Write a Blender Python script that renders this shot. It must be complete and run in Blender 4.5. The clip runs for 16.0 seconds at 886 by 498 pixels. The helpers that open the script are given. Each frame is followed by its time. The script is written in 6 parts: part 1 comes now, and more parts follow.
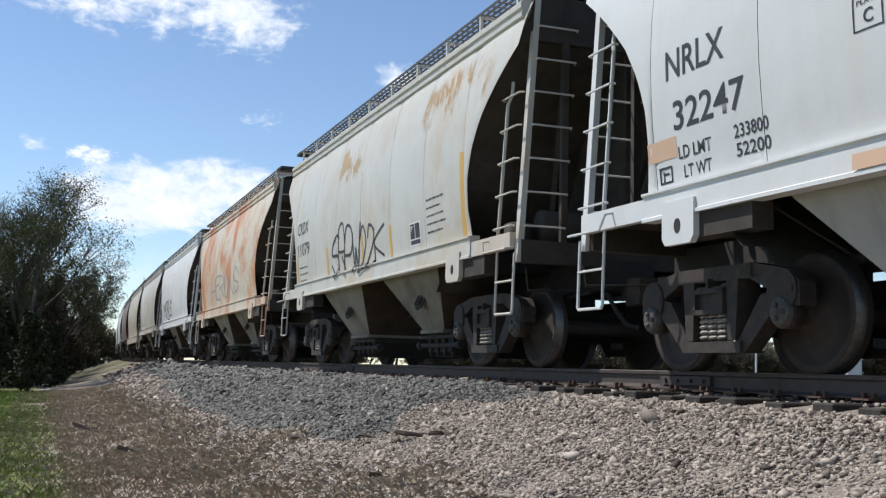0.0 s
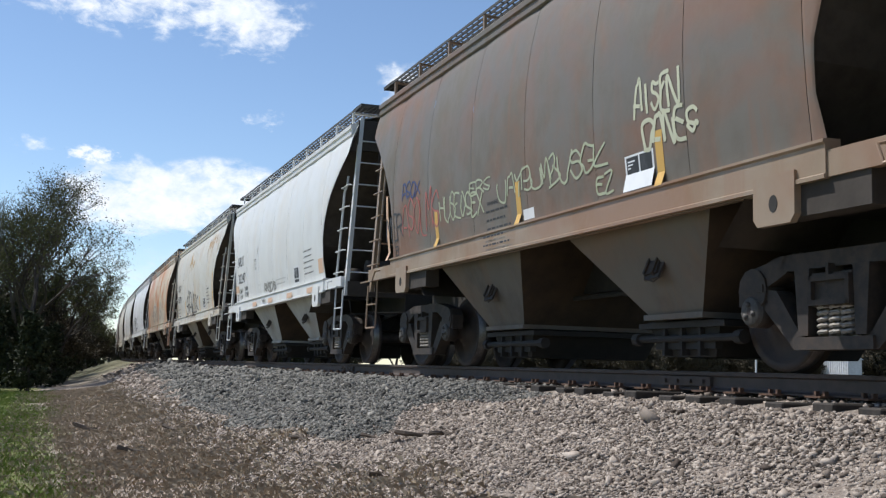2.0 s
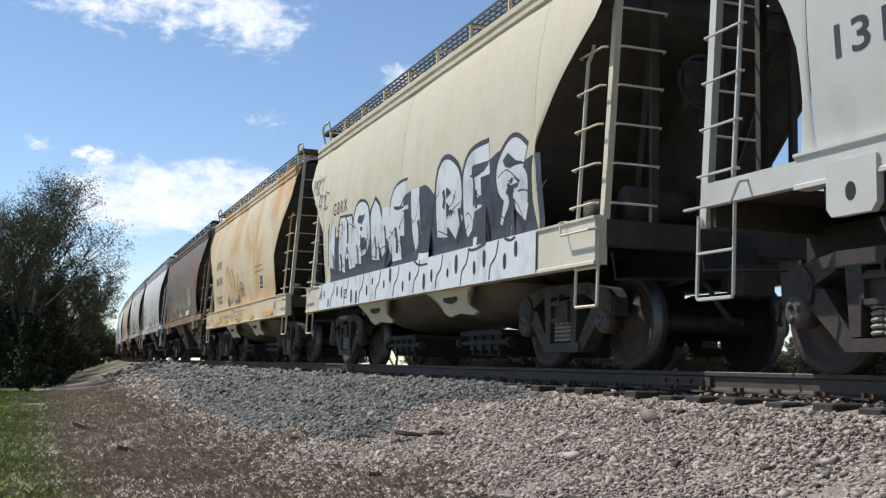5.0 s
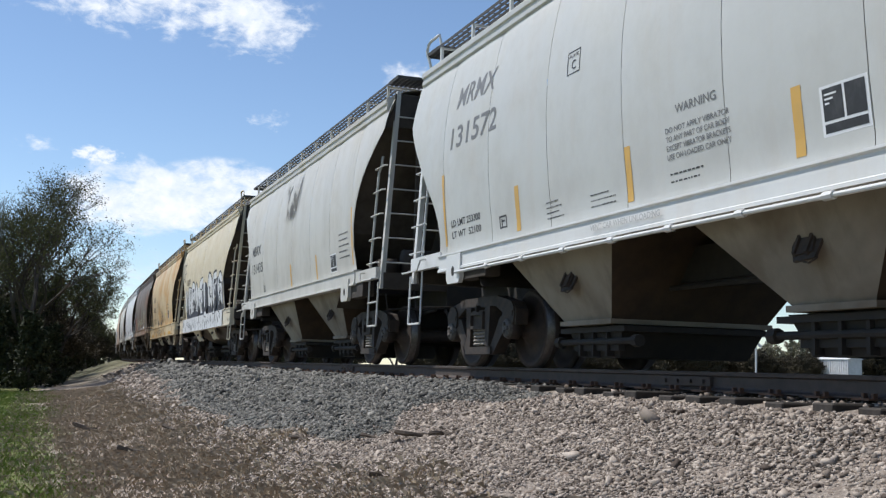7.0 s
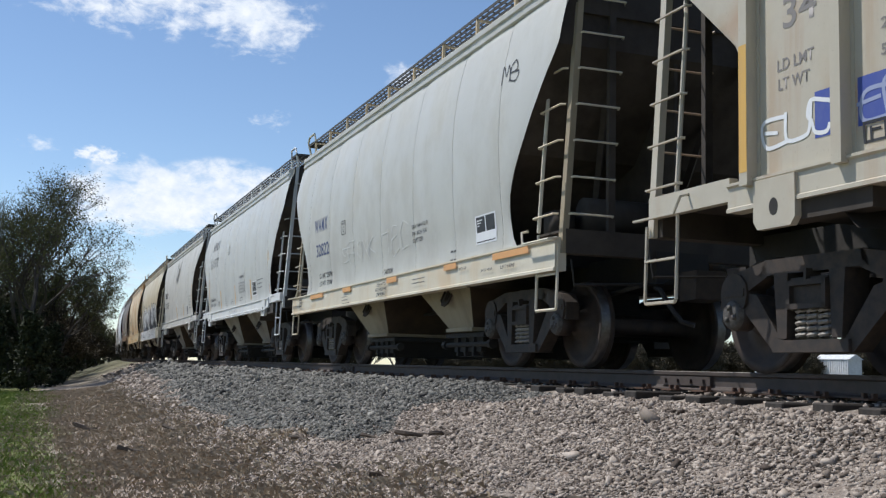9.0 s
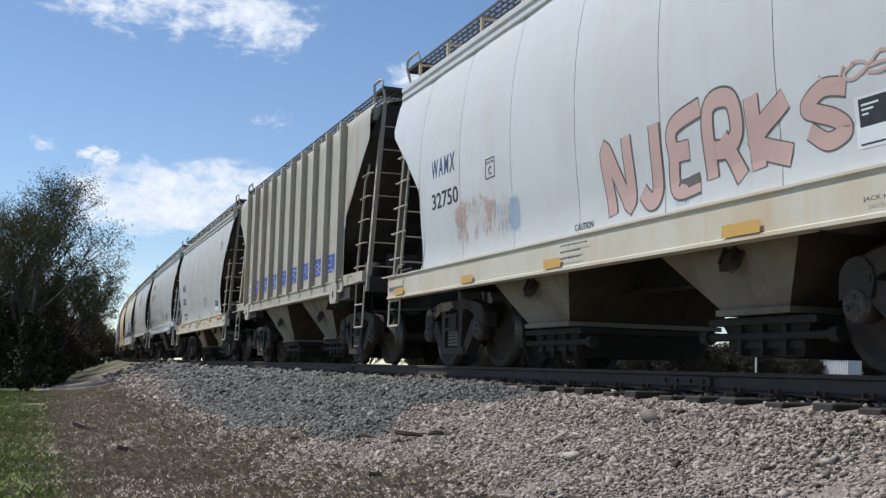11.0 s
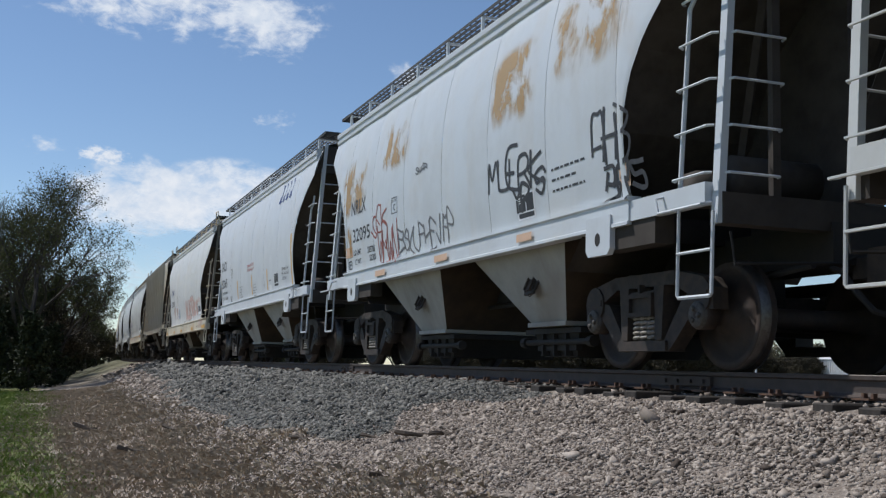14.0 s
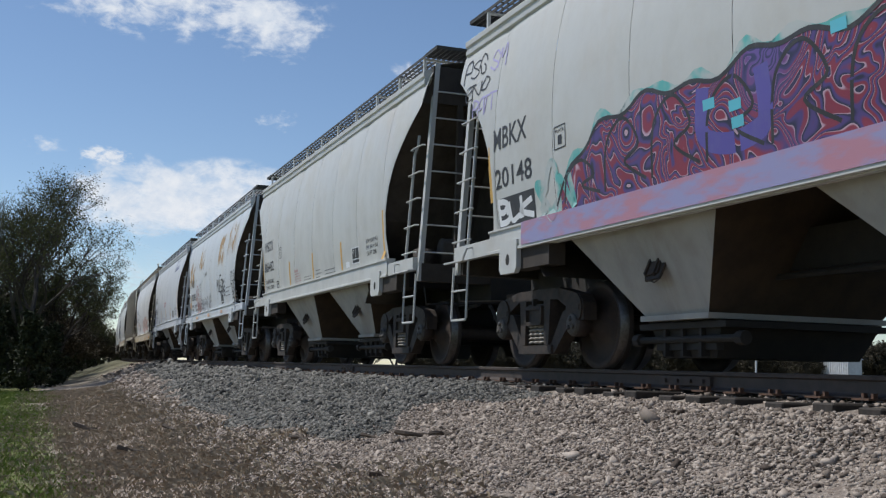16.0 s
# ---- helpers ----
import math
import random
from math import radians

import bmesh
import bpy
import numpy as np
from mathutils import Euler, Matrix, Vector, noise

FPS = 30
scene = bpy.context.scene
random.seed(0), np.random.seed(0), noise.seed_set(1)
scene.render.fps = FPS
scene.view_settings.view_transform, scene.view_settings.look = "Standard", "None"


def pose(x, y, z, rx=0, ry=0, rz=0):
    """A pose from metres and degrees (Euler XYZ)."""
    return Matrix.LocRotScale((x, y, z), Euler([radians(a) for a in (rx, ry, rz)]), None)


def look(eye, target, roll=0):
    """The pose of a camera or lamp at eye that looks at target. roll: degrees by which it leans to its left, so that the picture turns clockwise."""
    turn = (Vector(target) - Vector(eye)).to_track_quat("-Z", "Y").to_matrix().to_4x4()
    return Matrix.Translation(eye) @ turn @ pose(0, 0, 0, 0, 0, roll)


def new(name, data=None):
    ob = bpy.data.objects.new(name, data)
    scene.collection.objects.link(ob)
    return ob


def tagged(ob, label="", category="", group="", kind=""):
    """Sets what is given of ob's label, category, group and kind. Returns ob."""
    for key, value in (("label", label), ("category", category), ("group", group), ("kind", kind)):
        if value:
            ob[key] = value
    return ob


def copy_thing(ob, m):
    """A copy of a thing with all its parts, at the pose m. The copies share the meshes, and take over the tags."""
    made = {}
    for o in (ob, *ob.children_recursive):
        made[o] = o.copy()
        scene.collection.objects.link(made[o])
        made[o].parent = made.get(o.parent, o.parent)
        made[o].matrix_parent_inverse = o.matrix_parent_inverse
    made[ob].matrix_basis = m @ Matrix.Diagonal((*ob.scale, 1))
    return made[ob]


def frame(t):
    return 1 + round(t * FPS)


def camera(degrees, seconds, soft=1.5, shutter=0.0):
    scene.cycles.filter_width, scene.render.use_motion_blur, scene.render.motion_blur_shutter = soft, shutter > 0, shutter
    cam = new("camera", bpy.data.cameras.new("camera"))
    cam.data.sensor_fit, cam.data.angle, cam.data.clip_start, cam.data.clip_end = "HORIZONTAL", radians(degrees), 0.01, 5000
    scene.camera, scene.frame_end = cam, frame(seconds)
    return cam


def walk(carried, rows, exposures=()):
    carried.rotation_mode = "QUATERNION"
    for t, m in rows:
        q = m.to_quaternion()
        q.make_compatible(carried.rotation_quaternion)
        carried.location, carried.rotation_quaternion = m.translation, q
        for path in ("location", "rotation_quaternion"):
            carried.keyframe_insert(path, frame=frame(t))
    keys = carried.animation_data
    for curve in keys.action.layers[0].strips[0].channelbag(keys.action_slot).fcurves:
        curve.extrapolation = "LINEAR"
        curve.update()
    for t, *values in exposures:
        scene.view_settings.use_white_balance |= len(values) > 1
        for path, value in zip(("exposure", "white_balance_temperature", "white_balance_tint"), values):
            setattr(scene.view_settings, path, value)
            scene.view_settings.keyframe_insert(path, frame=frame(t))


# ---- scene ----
# ---------------------------------------------------------------- camera
cam = camera(44.5, 16.0, soft=1.3)
EYE = Vector((0.0, -6.682, -0.02))
VIEW = pose(0, 0, 0)
_f = Vector((-0.92874, 0.35423, 0.10937)).normalized()
_r = Vector((0.35878, 0.93310, 0.02452)).normalized()
_u = _r.cross(_f)
VIEW = Matrix(((_r.x, _u.x, -_f.x, EYE.x), (_r.y, _u.y, -_f.y, EYE.y), (_r.z, _u.z, -_f.z, EYE.z), (0, 0, 0, 1)))
walk(cam, [(0.0, VIEW), (16.0, VIEW)], exposures=[(0, 0.18, 6230, 10), (4, 0.18, 6230, 10), (9, 0.04, 6150, 10), (12, -0.12, 6020, 10), (14, -0.25, 6080, 10), (16, -0.25, 6180, 10)])

# ---------------------------------------------------------------- sky and sun
SUN_DIR = Vector((-0.40, -0.38, 0.83)).normalized()      # towards the sun
sun = new("sun", bpy.data.lights.new("sun", "SUN"))
sun.data.energy, sun.data.angle, sun.data.color = 4.6, radians(0.6), (1.0, 0.95, 0.87)
sun.matrix_world = look((0, 0, 60), Vector((0, 0, 60)) - SUN_DIR)
world = bpy.data.worlds.new("sky")
scene.world = world
world.use_nodes = True
_n = world.node_tree.nodes
_sky = _n.new("ShaderNodeTexSky")
_sky.sky_type, _sky.sun_disc = "NISHITA", False
_sky.sun_elevation = math.asin(SUN_DIR.z)
_sky.sun_rotation = math.atan2(SUN_DIR.x, SUN_DIR.y)
_sky.altitude, _sky.air_density, _sky.dust_density, _sky.ozone_density = 100, 0.9, 0.1, 1.6
_n["Background"].inputs["Strength"].default_value = 0.118
world.node_tree.links.new(_sky.outputs["Color"], _n["Background"].inputs["Color"])


# ---------------------------------------------------------------- materials
def lin(c):
    return tuple(((v / 12.92) if v <= 0.04045 else ((v + 0.055) / 1.055) ** 2.4) for v in c)


class Mat:
    """A small wrapper to write node materials briefly."""

    def __init__(self, name):
        self.m = bpy.data.materials.new(name)
        self.m.use_nodes = True
        self.t = self.m.node_tree
        self.b = self.t.nodes["Principled BSDF"]
        self.out = self.t.nodes["Material Output"]
        self.co = self.t.nodes.new("ShaderNodeTexCoord").outputs["Object"]

    def node(self, kind, **kw):
        n = self.t.nodes.new("ShaderNode" + kind)
        for k, v in kw.items():
            if k in n.inputs.keys():
                self.put(n.inputs[k], v)
        return n

    def put(self, socket, v):
        if isinstance(v, bpy.types.NodeSocket):
            self.t.links.new(v, socket)
        elif isinstance(v, tuple) and len(v) == 3 and socket.type == "RGBA":
            socket.default_value = (*v, 1)
        else:
            socket.default_value = v

    def scaled(self, s):
        n = self.node("Mapping", Vector=self.co)
        n.inputs["Scale"].default_value = s if isinstance(s, tuple) else (s, s, s)
        return n.outputs["Vector"]

    def noise(self, s, detail=4.0, rough=0.6, lo=0.0, hi=1.0, dist=0.0, seed=0.0):
        n = self.t.nodes.new("ShaderNodeTexNoise")
        v = self.scaled(s)
        if seed:
            a = self.node("VectorMath")
            self.put(a.inputs[0], v)
            a.inputs[1].default_value = (seed, seed * 0.7, seed * 1.3)
            v = a.outputs[0]
        self.put(n.inputs["Vector"], v)
        n.inputs["Scale"].default_value, n.inputs["Detail"].default_value = 1.0, detail
        n.inputs["Roughness"].default_value, n.inputs["Distortion"].default_value = rough, dist
        return self.ramp(n.outputs[0], lo, hi)

    def ramp(self, v, lo, hi, a=0.0, b=1.0):
        n = self.t.nodes.new("ShaderNodeMapRange")
        n.interpolation_type = "SMOOTHSTEP"
        self.put(n.inputs["Value"], v)
        for k, x in (("From Min", lo), ("From Max", hi), ("To Min", a), ("To Max", b)):
            n.inputs[k].default_value = x
        return n.outputs[0]

    def math(self, op, a, b):
        n = self.t.nodes.new("ShaderNodeMath")
        n.operation = op
        self.put(n.inputs[0], a)
        self.put(n.inputs[1], b)
        return n.outputs[0]

    def mix(self, f, a, b):
        n = self.t.nodes.new("ShaderNodeMix")
        n.data_type = "RGBA"
        self.put(n.inputs[0], f)
        self.put(n.inputs[6], a)
        self.put(n.inputs[7], b)
        return n.outputs[2]

    def done(self, color, rough=0.6, metal=0.0, bump=None, strength=0.2, dist=0.01):
        self.put(self.b.inputs["Base Color"], color)
        self.put(self.b.inputs["Roughness"], rough)
        self.put(self.b.inputs["Metallic"], metal)
        if bump is not None:
            n = self.t.nodes.new("ShaderNodeBump")
            n.inputs["Strength"].default_value, n.inputs["Distance"].default_value = strength, dist
            self.put(n.inputs["Height"], bump)
            self.put(self.b.inputs["Normal"], n.outputs[0])
        return self.m


def paint(name, base, stain=(0.42, 0.22, 0.07), amount=0.3, grime=0.3, seed=1.0, rough=0.5, broad=0.0):
    """Weathered car paint: streaks that run down, blotches of rust and a film of dirt."""
    w = Mat(name)
    streak = w.noise((2.6, 0.6, 0.22), 5, 0.6, 0.52, 0.68, 0.4, seed)
    blotch = w.noise((0.55, 0.5, 0.5), 4, 0.6, 0.58 - 0.18 * broad, 0.72 - 0.1 * broad, 0.5, seed + 7)
    dirt = w.noise((1.3, 1.2, 0.9), 6, 0.65, 0.35, 0.75, 0.0, seed + 3)
    speck = w.noise(38.0, 3, 0.6, 0.64, 0.75, 0.0, seed + 11)
    c = w.mix(w.math("MULTIPLY", dirt, grime), base, tuple(v * 0.62 for v in base))
    k = w.math("MULTIPLY", w.math("MAXIMUM", w.math("MULTIPLY", streak, 0.55), blotch), amount)
    c = w.mix(k, c, stain)
    c = w.mix(w.math("MULTIPLY", speck, 0.35 * amount), c, (0.12, 0.06, 0.03))
    fine = w.noise(9.0, 3, 0.5, 0.2, 0.8, 0.0, seed)
    wave = w.noise((0.8, 0.8, 0.5), 2, 0.4, 0.2, 0.8, 0.0, seed + 5)
    return w.done(c, w.ramp(dirt, 0, 1, rough - 0.08, rough + 0.2), 0.0, w.math("ADD", w.math("MULTIPLY", fine, 0.12), wave), 0.18, 0.03)


def plain(name, base, other=None, scale=14.0, rough=0.7, metal=0.0, strength=0.3, dist=0.004, lo=0.3, hi=0.75):
    w = Mat(name)
    a = w.noise(scale, 5, 0.65, lo, hi)
    b = w.noise(scale * 0.12, 4, 0.6, 0.3, 0.75, 0.3, 4)
    o = other or tuple(v * 0.55 for v in base)
    c = w.mix(a, base, o)
    c = w.mix(w.math("MULTIPLY", b, 0.45), c, tuple(0.7 * v for v in o))
    return w.done(c, rough, metal, a, strength, dist)


def flat(name, base, rough=0.6):
    w = Mat(name)
    a = w.noise((6.0, 6.0, 3.0), 5, 0.7, 0.45, 0.85)
    return w.done(w.mix(w.math("MULTIPLY", a, 0.45), base, tuple(0.55 * v + 0.12 for v in base)), rough)


M_IRON = plain("truck_iron", (0.022, 0.019, 0.017), (0.062, 0.042, 0.031), 9, 0.75, 0.0)
M_RUST = plain("rusty_steel", (0.17, 0.085, 0.045), (0.07, 0.045, 0.035), 9, 0.8)
M_WHEEL = plain("wheel_steel", (0.060, 0.038, 0.029), (0.026, 0.020, 0.017), 7, 0.75, 0.0)
M_TREAD = plain("polished_tread", (0.16, 0.15, 0.145), (0.09, 0.08, 0.075), 20, 0.4, 0.8, 0.1)
M_CAP = plain("bearing_cap", (0.11, 0.10, 0.09), (0.045, 0.038, 0.033), 25, 0.7, 0.0)
M_SPRING = plain("spring_steel", (0.36, 0.34, 0.31), (0.2, 0.16, 0.12), 20, 0.6, 0.1)
M_DARK = plain("underframe_black", (0.014, 0.013, 0.012), (0.03, 0.024, 0.02), 6, 0.8)
# Grating steel darkened in its colour to read as backlit from below.
M_GRATE = plain("galvanised_grating_backlit", (0.055, 0.055, 0.057), (0.09, 0.085, 0.08), 9, 0.7, 0.2)
M_RAILTOP = plain("rail_head", (0.30, 0.28, 0.27), (0.18, 0.15, 0.13), 6, 0.35, 0.7, 0.1)
M_RAIL = plain("rail_web", (0.085, 0.062, 0.052), (0.05, 0.038, 0.032), 8, 0.75, 0.05)
M_TIE = plain("creosoted_wood", (0.022, 0.018, 0.015), (0.05, 0.04, 0.033), 18, 0.85)
# Grime brown, darkened further to carry the shade of the car ends.
M_GRIME_SHADE = plain("end_grime_shade", (0.066, 0.053, 0.043), (0.034, 0.026, 0.020), 3, 0.85)
# Brown dirt of the bay slopes, with their shade mixed into the colour.
M_SLOPE = plain("brown_slope_dirt_shade", (0.072, 0.046, 0.027), (0.036, 0.025, 0.017), 3, 0.9)
M_LET = flat("stencil_black", (0.03, 0.03, 0.035))
M_RED = flat("stencil_red", (0.42, 0.12, 0.10))
M_BLUE = flat("stencil_blue", (0.03, 0.05, 0.16))
M_WHITE = flat("sprayed_white", (0.75, 0.76, 0.78))
M_YEL = flat("reflector_yellow", (0.62, 0.37, 0.09))
M_ORNG = flat("reflector_deep_orange", (0.66, 0.34, 0.13))
M_ORG = flat("reflector_orange", (0.64, 0.42, 0.28))
M_SIGN = flat("placard_black", (0.025, 0.026, 0.03))


# ---------------------------------------------------------------- the track's line
KNOTS, BENDS = (0, 45, 80, 130), (0.000327, 0.000622, 0.000634, 0.000634)
_s = np.arange(-60.0, 460.0, 1.0)
_k = np.interp(_s, KNOTS, BENDS)
_th = np.concatenate([[0], np.cumsum((_k[1:] + _k[:-1]) / 2)])
_th -= _th[60]
_tm = (_th[1:] + _th[:-1]) / 2
_x = np.concatenate([[0], np.cumsum(-np.cos(_tm))])
_y = np.concatenate([[0], np.cumsum(np.sin(_tm))])
_x -= _x[60]
_y -= _y[60]


def on_track(s, u=0.0, z=0.0):
    """The place s metres along the track, u metres towards the near side of its middle, z over the rails."""
    th = float(np.interp(s, _s, _th))
    return (float(np.interp(s, _s, _x)) - u * math.sin(th), float(np.interp(s, _s, _y)) - u * math.cos(th),
            z + 0.001048 * s + 1.48e-6 * s * s)


def track_pose(s):
    x, y, z = on_track(s)
    return pose(x, y, z, 0, -0.06, -math.degrees(float(np.interp(s, _s, _th))))


# ---------------------------------------------------------------- mesh tools
def mesh_of(name, bm, mats, smooth=False):
    me = bpy.data.meshes.new(name)
    bm.normal_update()
    bm.to_mesh(me)
    bm.free()
    for m in (mats if isinstance(mats, (list, tuple)) else [mats]):
        me.materials.append(m)
    if smooth:
        me.polygons.foreach_set("use_smooth", [True] * len(me.polygons))
    return me


def part(name, bm, material, parent, label="", smooth=False):
    ob = new(name, mesh_of(name, bm, material, smooth))
    ob.parent = parent
    return tagged(ob, label)


def thing(name, label, category, group="", kind="", m=None):
    ob = new(name)
    ob.empty_display_size = 0.2
    if m is not None:
        ob.matrix_world = m
    return tagged(ob, label, category, group, kind)


def box(bm, x0, x1, y0, y1, z0, z1, mat=0):
    v = [bm.verts.new(p) for p in ((x0, y0, z0), (x1, y0, z0), (x1, y1, z0), (x0, y1, z0), (x0, y0, z1), (x1, y0, z1), (x1, y1, z1), (x0, y1, z1))]
    for f in ((3, 2, 1, 0), (4, 5, 6, 7), (0, 1, 5, 4), (1, 2, 6, 5), (2, 3, 7, 6), (3, 0, 4, 7)):
        bm.faces.new([v[i] for i in f]).material_index = mat
    return v


def hull8(bm, pts, mat=0):
    v = [bm.verts.new(p) for p in pts]
    for f in ((3, 2, 1, 0), (4, 5, 6, 7), (0, 1, 5, 4), (1, 2, 6, 5), (2, 3, 7, 6), (3, 0, 4, 7)):
        bm.faces.new([v[i] for i in f]).material_index = mat


def tube(bm, pts, r, n=6, mat=0, r_end=None):
    """A round bar through the points."""
    pts = [Vector(p) for p in pts]
    rings = []
    for i, p in enumerate(pts):
        d = (pts[min(i + 1, len(pts) - 1)] - pts[max(i - 1, 0)]).normalized()
        a = d.cross(Vector((0, 0, 1)) if abs(d.z) < 0.9 else Vector((0, 1, 0))).normalized()
        b = d.cross(a)
        rr = r if r_end is None else r + (r_end - r) * i / max(1, len(pts) - 1)
        rings.append([bm.verts.new(p + (a * math.cos(6.2832 * k / n) + b * math.sin(6.2832 * k / n)) * rr) for k in range(n)])
    for a, b in zip(rings, rings[1:]):
        for k in range(n):
            bm.faces.new((a[k], a[(k + 1) % n], b[(k + 1) % n], b[k])).material_index = mat
    for ring, flip in ((rings[0], False), (rings[-1], True)):
        bm.faces.new(ring[::-1] if not flip else ring).material_index = mat


def lathe(bm, prof, cx, cz, n=28, mats=None):
    """Turn a profile of (y, radius) about the line through (cx, cz) along y."""
    rings = [[bm.verts.new((cx + r * math.sin(6.2832 * k / n), y, cz + r * math.cos(6.2832 * k / n))) for k in range(n)] for y, r in prof]
    for i, (a, b) in enumerate(zip(rings, rings[1:])):
        for k in range(n):
            bm.faces.new((a[k], b[k], b[(k + 1) % n], a[(k + 1) % n])).material_index = mats[i] if mats else 0
    bm.faces.new(rings[0])
    bm.faces.new(rings[-1][::-1])


def slab(bm, outline, y0, y1, mat=0):
    """A plate with the outline (x, z), from y0 to y1."""
    a = [bm.verts.new((x, y0, z)) for x, z in outline]
    b = [bm.verts.new((x, y1, z)) for x, z in outline]
    fa, fb = bm.faces.new(a), bm.faces.new(b[::-1])
    fs = [fa, fb]
    n = len(a)
    for i in range(n):
        fs.append(bm.faces.new((a[(i + 1) % n], a[i], b[i], b[(i + 1) % n])))
    for f in fs:
        f.material_index = mat
    bmesh.ops.triangulate(bm, faces=[fa, fb])


# ---------------------------------------------------------------- hopper cars
MESHES = {}
HALF = 6.4
TC = 4.48


CAR = {"half": 6.22, "sill_top": 1.64, "datum": 0.0, "cuts": [-6.4, 6.4]}


def sx(x):
    """The ends of the body beyond the trucks, drawn in to the car's own half length."""
    return x if abs(x) < 4.0 else math.copysign(4.0 + (abs(x) - 4.0) * (CAR["half"] - 4.0) / (HALF - 4.0), x)


def shared(name, key, build, material, parent, label="", smooth=False, loc=None):
    """A part whose mesh is built once under key; each car has its own paint on it."""
    key = (key, CAR["half"] if loc is None else 0)
    if key not in MESHES:
        bm = bmesh.new()
        build(bm)
        if loc is None:
            for v in bm.verts:
                v.co.x = sx(v.co.x)
        MESHES[key] = mesh_of(name, bm, material, smooth)
    ob = new(name, MESHES[key])
    if not isinstance(material, (list, tuple)):
        ob.material_slots[0].link = "OBJECT"
        ob.material_slots[0].material = material
    ob.parent = parent
    if loc is not None:
        ob.location = loc
    return tagged(ob, label)


SIDE_Z = (1.62, 2.0, 2.4, 2.8, 3.2, 3.6, 4.0, 4.2, 4.33, 4.43)
SIDE_U = (1.50, 1.545, 1.575, 1.585, 1.57, 1.52, 1.435, 1.37, 1.31, 1.235)
FLAT_U = (1.50, 1.50, 1.50, 1.50, 1.50, 1.50, 1.50, 1.50, 1.48, 1.40)


def side_u(z, style="round"):
    return float(np.interp(z, SIDE_Z, SIDE_U if style != "rib" else FLAT_U))


def side_end(z, style="round"):
    """Half the length of the side sheet at a height: cut away below the eaves at both ends."""
    if style == "rib":
        return float(np.interp(z, (1.5, 2.5, 2.6, 3.6, 3.8, 4.5), (4.87, 4.87, 4.92, 6.1, 6.4, 6.4)))
    if style == "slant":
        return float(np.interp(z, (1.3, 1.5, 1.7, 1.95, 2.2, 3.35, 3.5, 4.5), (5.3, 5.1, 5.05, 5.08, 5.22, 6.28, 6.4, 6.4)))
    if style == "flow":
        return float(np.interp(z, (1.3, 1.5, 1.8, 2.2, 2.5, 3.0, 3.35, 3.6, 4.5), (4.95, 4.75, 4.62, 4.66, 4.85, 5.45, 6.0, 6.4, 6.4)))
    return float(np.interp(z, (1.6, 2.0, 2.35, 2.7, 3.05, 3.35, 3.6, 3.8, 4.5), (4.98, 4.90, 4.92, 5.06, 5.32, 5.68, 6.03, 6.36, 6.4)))


ROWS_Z = [1.34 + (4.43 - 1.34) * i / 24 for i in range(25)]


def side_panel(bm, xa, xb, style, sign):
    n = 8
    grid = []
    for z in ROWS_Z:
        e = side_end(z, style)
        l = -e if xa < -6 else xa + 0.004
        r = e if xb > 6 else xb - 0.004
        row = []
        for i in range(n + 1):
            f = i / n
            bulge = 0.010 * (1 - (2 * f - 1) ** 4)
            row.append(bm.verts.new((l + (r - l) * f, sign * (side_u(z, style) - 0.010 + bulge), z)))
        grid.append(row)
    for a, b in zip(grid, grid[1:]):
        for i in range(n):
            q = (a[i], a[i + 1], b[i + 1], b[i])
            bm.faces.new(q if sign < 0 else q[::-1])


def far_side(bm, style):
    grid = [[bm.verts.new((x * side_end(z, style), side_u(z, style), z)) for x in (-1, -0.4, 0.4, 1)] for z in ROWS_Z]
    for a, b in zip(grid, grid[1:]):
        for i in range(3):
            bm.faces.new((a[i + 1], a[i], b[i], b[i + 1]))


def end_slope(bm, sign, style):
    zs = [1.0 + (3.85 - 1.0) * i / 16 for i in range(17)]
    rows = []
    for z in zs:
        x = side_end(z, style) - 0.06 if z > 2.3 else 4.86 - (2.3 - z) * 1.0
        u = side_u(max(z, 1.62), style) - 0.03
        rows.append([bm.verts.new((sign * x, y, z)) for y in (-u, -u * 0.4, u * 0.4, u)])
    rows.append([bm.verts.new((sign * 6.38, y, 4.4)) for y in (-1.25, -0.5, 0.5, 1.25)])
    for a, b in zip(rows, rows[1:]):
        for i in range(3):
            q = (a[i], a[i + 1], b[i + 1], b[i])
            bm.faces.new(q if sign > 0 else q[::-1])


def roof(bm):
    ys = [(-1.25, 4.43), (-1.0, 4.50), (-0.6, 4.57), (0, 4.60), (0.6, 4.57), (1.0, 4.50), (1.25, 4.43)]
    a = [bm.verts.new((-6.4, y, z)) for y, z in ys]
    b = [bm.verts.new((6.4, y, z)) for y, z in ys]
    for i in range(len(ys) - 1):
        bm.faces.new((a[i], b[i], b[i + 1], a[i + 1]))


def prism(bm, outline, x0, x1):
    """A bar along x with the section (y, z)."""
    a = [bm.verts.new((x0, y, z)) for y, z in outline]
    b = [bm.verts.new((x1, y, z)) for y, z in outline]
    n = len(a)
    bm.faces.new(a[::-1])
    bm.faces.new(b)
    for i in range(n):
        bm.faces.new((a[i], a[(i + 1) % n], b[(i + 1) % n], b[i]))


EAVE = [(1.20, 4.16), (1.39, 4.14), (1.415, 4.16), (1.415, 4.21), (1.40, 4.225), (1.40, 4.255), (1.425, 4.27), (1.425, 4.335), (1.40, 4.36), (1.20, 4.42)]


def eave_rail(bm, sign):
    """The ribbed angle along the top of a side."""
    prism(bm, [(sign * y, z) for y, z in EAVE], -6.30, 6.30)


